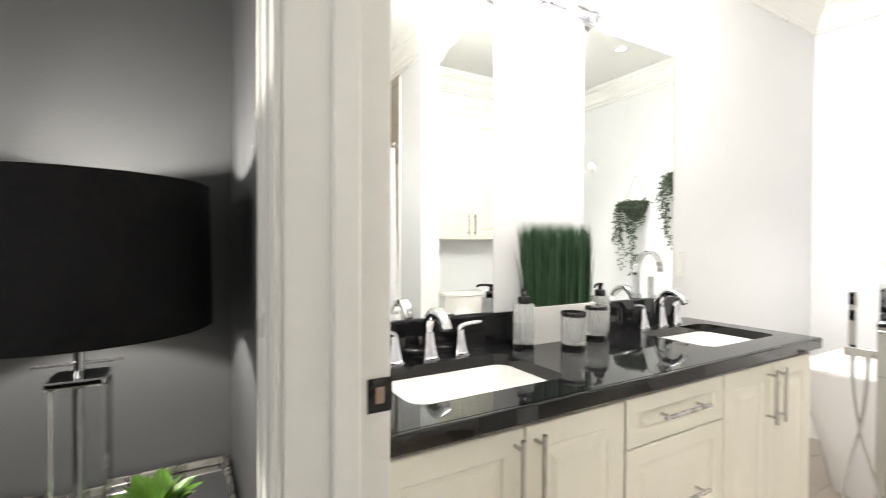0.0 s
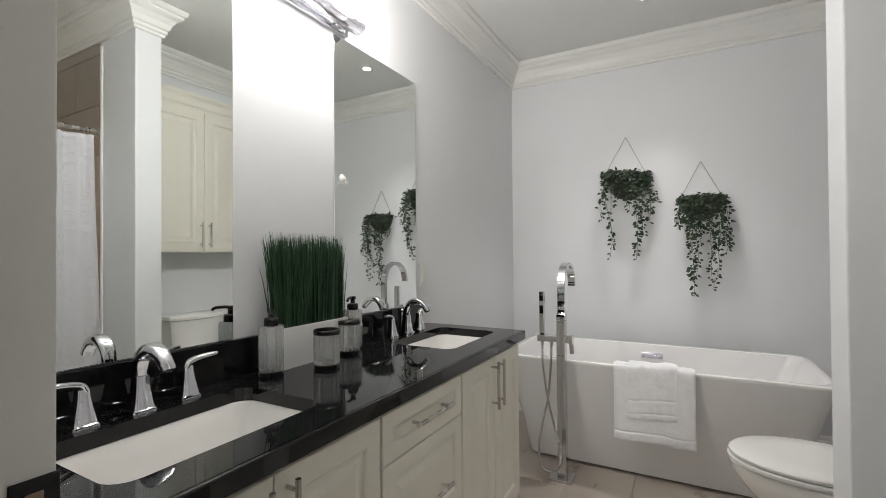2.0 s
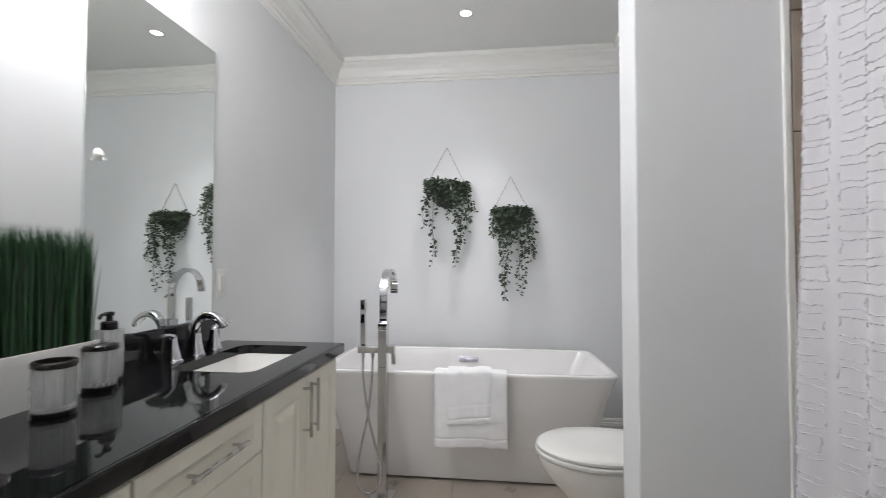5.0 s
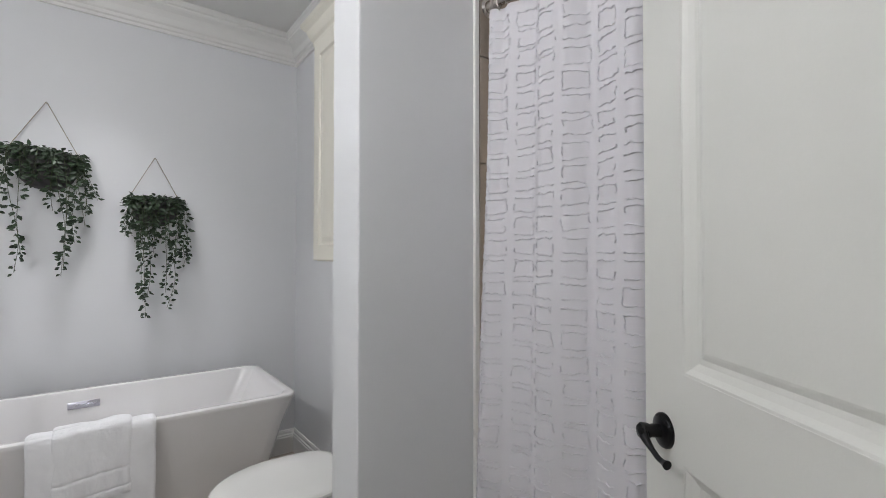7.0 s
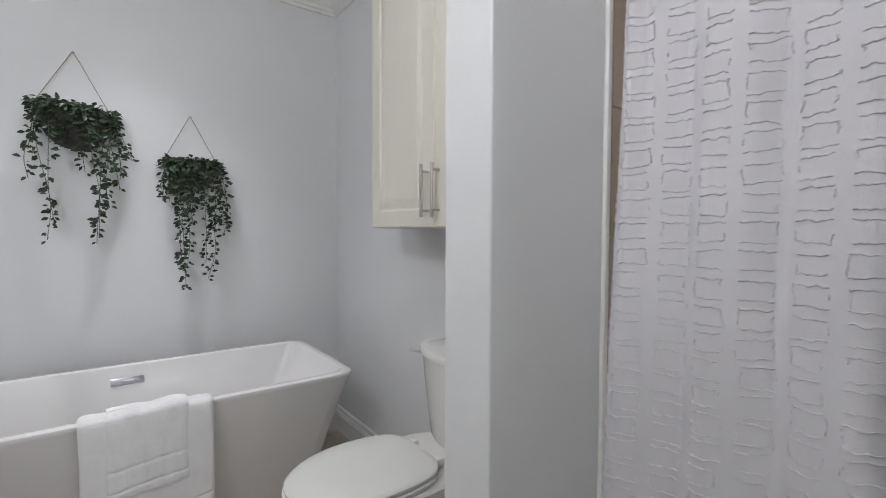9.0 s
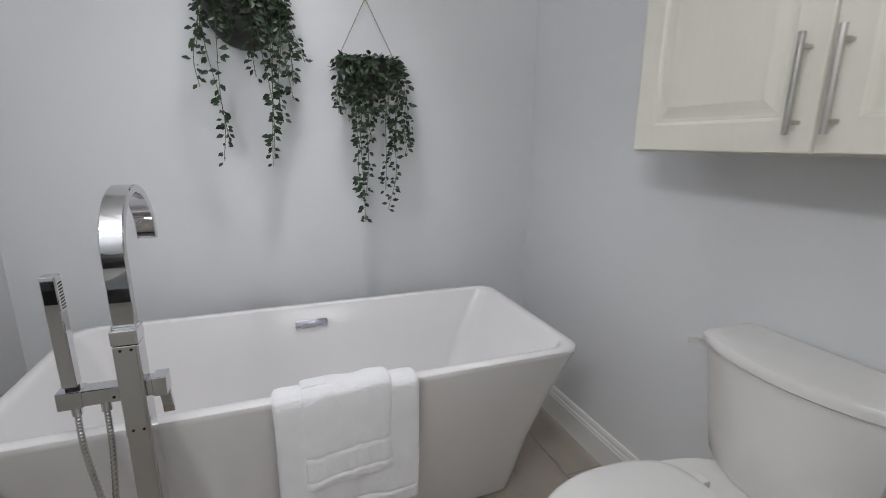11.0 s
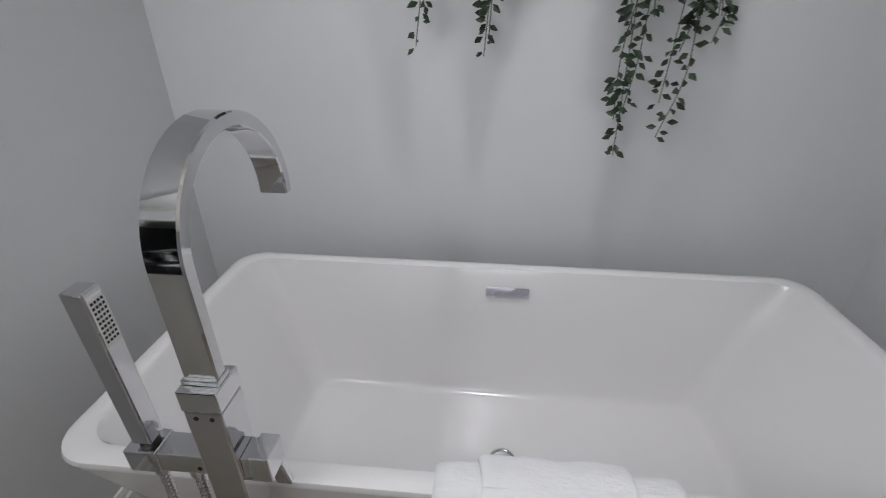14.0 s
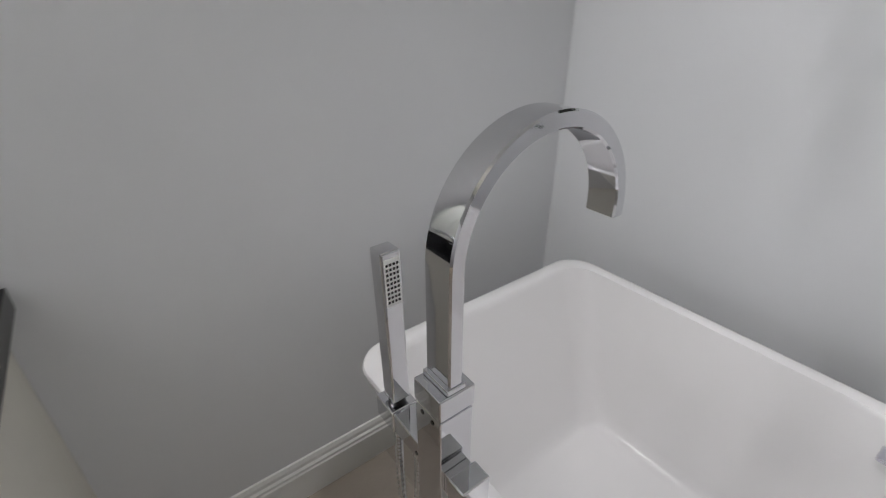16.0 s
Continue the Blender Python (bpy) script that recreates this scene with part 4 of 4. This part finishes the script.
while z > 0.5:
    fray(0.0015, z, 0.003, z - 0.02)
    z -= 0.022
me = bpy.data.meshes.new("frayed_thread")
me.from_pydata(verts, [], faces)
me.materials.append(CLOTH)
ob = tagged(new("frayed_thread", me), "raised frayed white threads", kind="stuff")
ob.parent = curtain
for k in range(8):
    x = CX1 - 0.03 - 0.14 * k
    ring = [(x, -0.003 + 0.021 * math.cos(a), 1.934 + 0.026 * math.sin(a)) for a in (2 * math.pi * q / 20 for q in range(21))]
    part("curtain_ring", tube(bmesh.new(), ring, 0.0022, 8), NICKEL, curtain, smooth=True)
tagged(structure("trim_tile_edge", box(P0 - 0.011, P0, -0.118, -0.101, 0, 2.45, bevel=0.003), TRIM, "white edge strip beside the shower tiles"), category="trim")


# ---- hanging planters on the wall behind the tub ----
def leaf_into(verts, faces, p, d, up, size):
    d = d.normalized()
    s = d.cross(up)
    s = s.normalized() if s.length > 1e-4 else Vector((1, 0, 0))
    n = s.cross(d).normalized()
    w = size * 0.27
    b = len(verts)
    for q in (p, p + d * size * 0.45 + s * w + n * size * 0.08, p + d * size * 0.45 - n * size * 0.02, p + d * size * 0.45 - s * w + n * size * 0.08, p + d * size * 0.78 + s * w * 0.55, p + d * size * 0.78 - s * w * 0.55, p + d * size - n * size * 0.10):
        verts.append(q)
    faces.extend([(b, b + 1, b + 2), (b, b + 2, b + 3), (b + 1, b + 4, b + 2), (b + 3, b + 2, b + 5), (b + 2, b + 4, b + 6), (b + 2, b + 6, b + 5)])


def leafy(name, parent, verts, faces, stems):
    bm = bmesh.new()
    for pts in stems:
        tube(bm, pts, 0.0012, 5)
    me = finish(name, bm, STEM)
    n = len(me.vertices)
    sv = [v.co.copy() for v in me.vertices] + verts
    sf = [tuple(p.vertices) for p in me.polygons] + [tuple(n + i for i in f) for f in faces]
    cut = len(me.polygons)
    bpy.data.meshes.remove(me)
    out = bpy.data.meshes.new(name)
    out.from_pydata(sv, [], sf)
    out.materials.append(STEM)
    out.materials.append(LEAF)
    for k, p in enumerate(out.polygons):
        p.material_index = 0 if k < cut else 1
    ob = new(name, out)
    ob.parent = parent
    return ob


def hanging_planter(nail_y, nail_z, drop, half, depth, tilt, vines, seed, label):
    """A wall bowl hung by a cord from a nail. vines: (y of the rim, y of the tip, tip's depth below the rim)."""
    rnd = random.Random(seed)
    ob = empty("hanging_planter", pose(E_, nail_y, nail_z), label, "plant", "hanging wall planters")
    part("nail", tube(bmesh.new(), [(-0.001, 0, 0), (-0.016, 0, 0.003)], 0.003, 8), NICKEL, ob)
    part("cord", tube(bmesh.new(), [(-0.018, half * 0.92, -drop + half * tilt + 0.004), (-0.012, 0.002, 0.003), (-0.012, -0.002, 0.003), (-0.018, -half * 0.92, -drop - half * tilt + 0.004)], 0.0018, 6), CORD, ob)
    bm = bmesh.new()
    rings = []
    for k in range(9):
        a = math.pi / 2 * k / 8
        r, z = half * math.cos(a) ** 0.8, -depth * math.sin(a)
        ring = [(-0.006 - 0.8 * r * math.sin(math.pi * q / 16), r * math.cos(math.pi * q / 16), -drop + z + tilt * r * math.cos(math.pi * q / 16)) for q in range(17)]
        rings.append(ring)
    loft(bm, rings, caps=(True, False))
    part("bowl", bm, POT, ob, "dark half-round wall bowl", smooth=True)
    # dense crown over the rim
    verts, faces = [], []
    for k in range(250):
        t, rr = rnd.uniform(0, math.pi), half * rnd.uniform(0.05, 1.16)
        p = Vector((-0.012 - 0.8 * rr * math.sin(t), rr * math.cos(t), -drop + tilt * rr * math.cos(t) + rnd.uniform(-0.055, 0.006)))
        if p.z < -drop - 0.01:
            p.x -= 0.014
        d = Vector((-abs(math.sin(t)) * 0.8 + rnd.gauss(0, 0.4), math.cos(t) + rnd.gauss(0, 0.5), rnd.gauss(0.04, 0.5)))
        d.x = min(d.x, 0.1)
        leaf_into(verts, faces, p, d, Vector((0, 0, 1)), rnd.uniform(0.024, 0.038))
    tagged(leafy("crown", ob, verts, faces, []), "dense dark green leaves", kind="stuff")
    for ry, ty, fall in vines:
        verts, faces = [], []
        r0 = max(0.0, half * half - ry * ry) ** 0.5 * 0.8
        top = Vector((-0.012 - r0, ry, -drop + tilt * ry + 0.006))
        tip = Vector((-0.085 - rnd.uniform(0, 0.03), ty, -drop - fall + 0.012))
        mid = top.lerp(tip, 0.35) + Vector((-0.022 - 0.25 * r0, rnd.gauss(0, 0.012), 0.02))
        low = top.lerp(tip, 0.72) + Vector((-0.008, rnd.gauss(0, 0.014), 0))
        pts = smoothpath([top, mid, low, tip], 9)
        length = sum((a - b).length for a, b in zip(pts, pts[1:]))
        n = int(length / 0.0150)
        for k in range(n):
            s = (k + rnd.random()) / n * (len(pts) - 1)
            i = min(int(s), len(pts) - 2)
            p = pts[i].lerp(pts[i + 1], s - i)
            a = rnd.uniform(0, 2 * math.pi)
            d = Vector((-0.25 - 0.55 * abs(math.cos(a)), math.sin(a) * 0.9, rnd.uniform(-0.95, 0.15)))
            if rnd.random() < 0.35:
                d.x = -d.x * 0.5
            size = rnd.uniform(0.023, 0.036) * (1.0 if s < len(pts) * 0.8 else 0.8)
            stalk = d.normalized() * rnd.uniform(0.002, 0.012)
            q = p + stalk
            q.x = min(q.x, -0.008)
            leaf_into(verts, faces, q, d, Vector((-1, rnd.gauss(0, 0.4), 0.3)), size)
        leafy("vine", ob, verts, faces, [pts])
    return ob


def spray(seed, half, tips, extra, short):
    rnd = random.Random(seed)
    out = []
    for ty, fall, n in tips:
        for k in range(n):
            out.append((max(-half, min(half, ty + rnd.gauss(0, 0.02))), ty + rnd.gauss(0, 0.011), fall * (1 - 0.20 * k / n) - (0.0 if k == 0 else rnd.uniform(0, 0.05))))
    for k in range(extra):
        y = half * rnd.uniform(-1.02, 1.02)
        out.append((y * 0.95, y * 1.12 + rnd.gauss(0, 0.015), short * rnd.uniform(0.45, 1.0)))
    return out


hanging_planter(0.935, 1.985, 0.238, 0.135, 0.185, 0.10, spray(1, 0.135, ((0.080, 0.590, 2), (-0.072, 0.610, 3), (-0.155, 0.37, 3), (-0.195, 0.24, 3), (-0.115, 0.45, 2), (0.142, 0.22, 2), (0.115, 0.34, 1), (-0.03, 0.30, 3)), 9, 0.21), 31,
                "trailing dark green vine in a dark bowl hung by cord")
hanging_planter(0.490, 1.773, 0.219, 0.122, 0.15, 0.0, spray(2, 0.122, ((0.050, 0.640, 3), (-0.045, 0.595, 2), (-0.135, 0.38, 3), (0.130, 0.22, 3), (0.0, 0.33, 3), (0.07, 0.36, 2), (-0.09, 0.40, 3)), 8, 0.26), 32,
                "full trailing dark green vine in a dark bowl hung by cord")

# ---- bedroom: nightstand, lamp, plant ----
stand = empty("nightstand", pose(0.13, 1.555, 0), "mirrored glass nightstand with silver edges against the dark wall", "nightstand")
part("carcass", box(-0.30, 0.325, -0.22, 0.215, 0.06, 0.600, bevel=0.003), MIRRORTRIM, stand)
part("top", box(-0.31, 0.335, -0.23, 0.222, 0.600, 0.622, bevel=0.006), MIRRORTRIM, stand)
part("drawer_front", box(-0.285, 0.31, -0.232, -0.221, 0.34, 0.585, bevel=0.004), MIRRORTRIM, stand)
for x in (-0.28, 0.305):
    for y in (-0.2, 0.195):
        part("leg", box(x - 0.018, x + 0.018, y - 0.018, y + 0.018, 0, 0.06, bevel=0.003), MIRRORTRIM, stand)
for a, b, c, d in ((-0.31, 0.335, 0.212, 0.222), (0.325, 0.335, -0.23, 0.211)):
    part("edge_rail", box(a, b, c, d, 0.623, 0.640, bevel=0.003), NICKEL, stand, "beaded silver edge rail")
lamp = empty("table_lamp", pose(0.212, 1.468, 0.622), "clear crystal column table lamp with a black drum shade, lit", "lamp")
part("foot", box(-0.065, 0.065, -0.065, 0.065, 0, 0.018, bevel=0.003), CHROME, lamp)
part("column", box(-0.042, 0.042, -0.042, 0.042, 0.018, 0.330, bevel=0.006), GLASS, lamp, "clear crystal block column")
part("rod", tube(bmesh.new(), [(0, 0, 0.018), (0, 0, 0.40)], 0.008, 12), CHROME, lamp, smooth=True)
part("cap", box(-0.040, 0.040, -0.040, 0.040, 0.330, 0.342, bevel=0.003), CHROME, lamp)
part("cross_arm", tube(bmesh.new(), [(-0.062, 0, 0.362), (0.062, 0, 0.362)], 0.003, 8), CHROME, lamp)
bm = bmesh.new()
loft(bm, [[(r * math.cos(a), r * math.sin(a), z) for a in (2 * math.pi * k / 64 for k in range(64))] for r, z in ((0.205, 0.420), (0.200, 0.675), (0.197, 0.675), (0.202, 0.420))], caps=(False, False), loop=True)
part("shade", bm, SHADE, lamp, "black fabric drum shade", smooth=True)
for a in (0, 120, 240):
    part("spider", tube(bmesh.new(), [(0, 0, 0.655), (0.198 * math.cos(radians(a)), 0.198 * math.sin(radians(a)), 0.668)], 0.002, 6), CHROME, lamp)
part("harp", tube(bmesh.new(), [(0, 0, 0.40), (0, 0, 0.670)], 0.003, 8), CHROME, lamp)
part("finial", lathe(bmesh.new(), [(0.028, 0.669), (0.028, 0.676), (0.010, 0.678), (0.011, 0.688), (0.003, 0.694)], seg=20), CHROME, lamp, smooth=True)
bm = lathe(bmesh.new(), [(0.012, 0.500), (0.018, 0.515), (0.022, 0.535), (0.018, 0.560), (0.008, 0.572)], seg=20)
part("bulb", bm, glow("lamp_bulb", (1.0, 0.93, 0.84), 30.0), lamp, smooth=True)
pot = empty("small_plant", pose(0.315, 1.50, 0.622), "small bright green leafy plant in a silver pot", "plant")
part("pot", lathe(bmesh.new(), [(0.030, 0), (0.034, 0.004), (0.042, 0.055), (0.044, 0.058), (0.040, 0.058), (0.037, 0.045), (0.010, 0.044)], seg=28), MIRRORTRIM, pot, smooth=True)
verts, faces = [], []
rnd = random.Random(5)
for k in range(70):
    a, e = rnd.uniform(0, 2 * math.pi), rnd.uniform(0.3, 1.3)
    d = Vector((math.cos(a) * math.cos(e), math.sin(a) * math.cos(e), math.sin(e)))
    leaf_into(verts, faces, Vector((0.012 * math.cos(a), 0.012 * math.sin(a), 0.045)) + d * rnd.uniform(0, 0.035), d, Vector((0, 0, 1)), rnd.uniform(0.035, 0.06))
me = bpy.data.meshes.new("foliage")
me.from_pydata(verts, [], faces)
me.materials.append(GREENPLANT)
ob = tagged(new("foliage", me), kind="stuff")
ob.parent = pot

# ---- pieces: floor tiles and shower tiles ----
tiles = {}


def tile_mesh(key, w, d, h, mat, bevel=0.002):
    if key not in tiles:
        bm = rect_rings(bmesh.new(), -w / 2, w / 2, -d / 2, d / 2, [(0, 0), (0, -h + bevel), (bevel, -h)])
        bmesh.ops.rotate(bm, cent=(0, 0, 0), matrix=Matrix.Rotation(radians(-90), 3, "X"), verts=bm.verts)
        tiles[key] = finish("tile", bm, mat)
    return tiles[key]


def tile_at(me, parent, m):
    ob = new("tile", me)
    ob.parent = parent
    ob.matrix_local = m


TL, TW, J = 0.610, 0.310, 0.003
row = 0
y = 1.135 + 2 * TW
while y > SB:
    x = W - 0.14 - (0.305 if row % 2 else 0.0) + 0.12
    y0, y1 = max(y - TW, SB), min(y, N)
    while x < E_:
        x0, x1 = max(x, WB), min(x + TL, E_)
        if x1 - x0 > 0.02 and y1 - y0 > 0.02:
            w, d = round(x1 - x0 - J, 4), round(y1 - y0 - J, 4)
            tile_at(tile_mesh(("f", w, d), w, d, 0.004, FLOOR, 0.0012), floor, Matrix.Translation(((x0 + x1) / 2, (y0 + y1) / 2, -0.004)))
        x += TL
    y -= TW
    row += 1


def tile_wall(parent, origin, along, normal, length, z0, z1, tw, th):
    """Courses of tiles on a wall: origin at its lower end, along and normal unit vectors."""
    along, normal = Vector(along), Vector(normal)
    turn = Matrix((along, normal.cross(along), normal)).transposed().to_4x4()
    n = 0
    z = z0
    while z < z1 - 0.02:
        zz = min(z + th, z1)
        u = -(tw / 2 if n % 2 else 0)
        while u < length - 0.01:
            a, b = max(u, 0), min(u + tw, length)
            if b - a > 0.02:
                w, d = round(b - a - 0.003, 4), round(zz - z - 0.003, 4)
                c = Vector(origin) + along * ((a + b) / 2) + Vector((0, 0, (z + zz) / 2))
                tile_at(tile_mesh(("s", w, d), w, d, 0.008, STONETILE, 0.0015), parent, Matrix.Translation(c) @ turn)
            u += tw
        z = zz
        n += 1


bed = structure("wall_shower_tiled", box(W, P0, SB + 0.0005, SB + 0.003, 0, 2.47), GROUT, "beige stone-look tiled back of the shower")
tile_wall(bed, (P0, SB + 0.003, 0), (-1, 0, 0), (0, 1, 0), P0 - W, 0.0, 2.47, 0.60, 0.30)
bed = structure("wall_shower_side", box(P0 - 0.003, P0 - 0.0005, SB + 0.012, -0.118, 0, 2.47), GROUT, "beige stone-look tiled end of the shower")
tile_wall(bed, (P0 - 0.003, -0.119, 0), (0, -1, 0), (-1, 0, 0), 0.816, 0.0, 2.47, 0.60, 0.30)
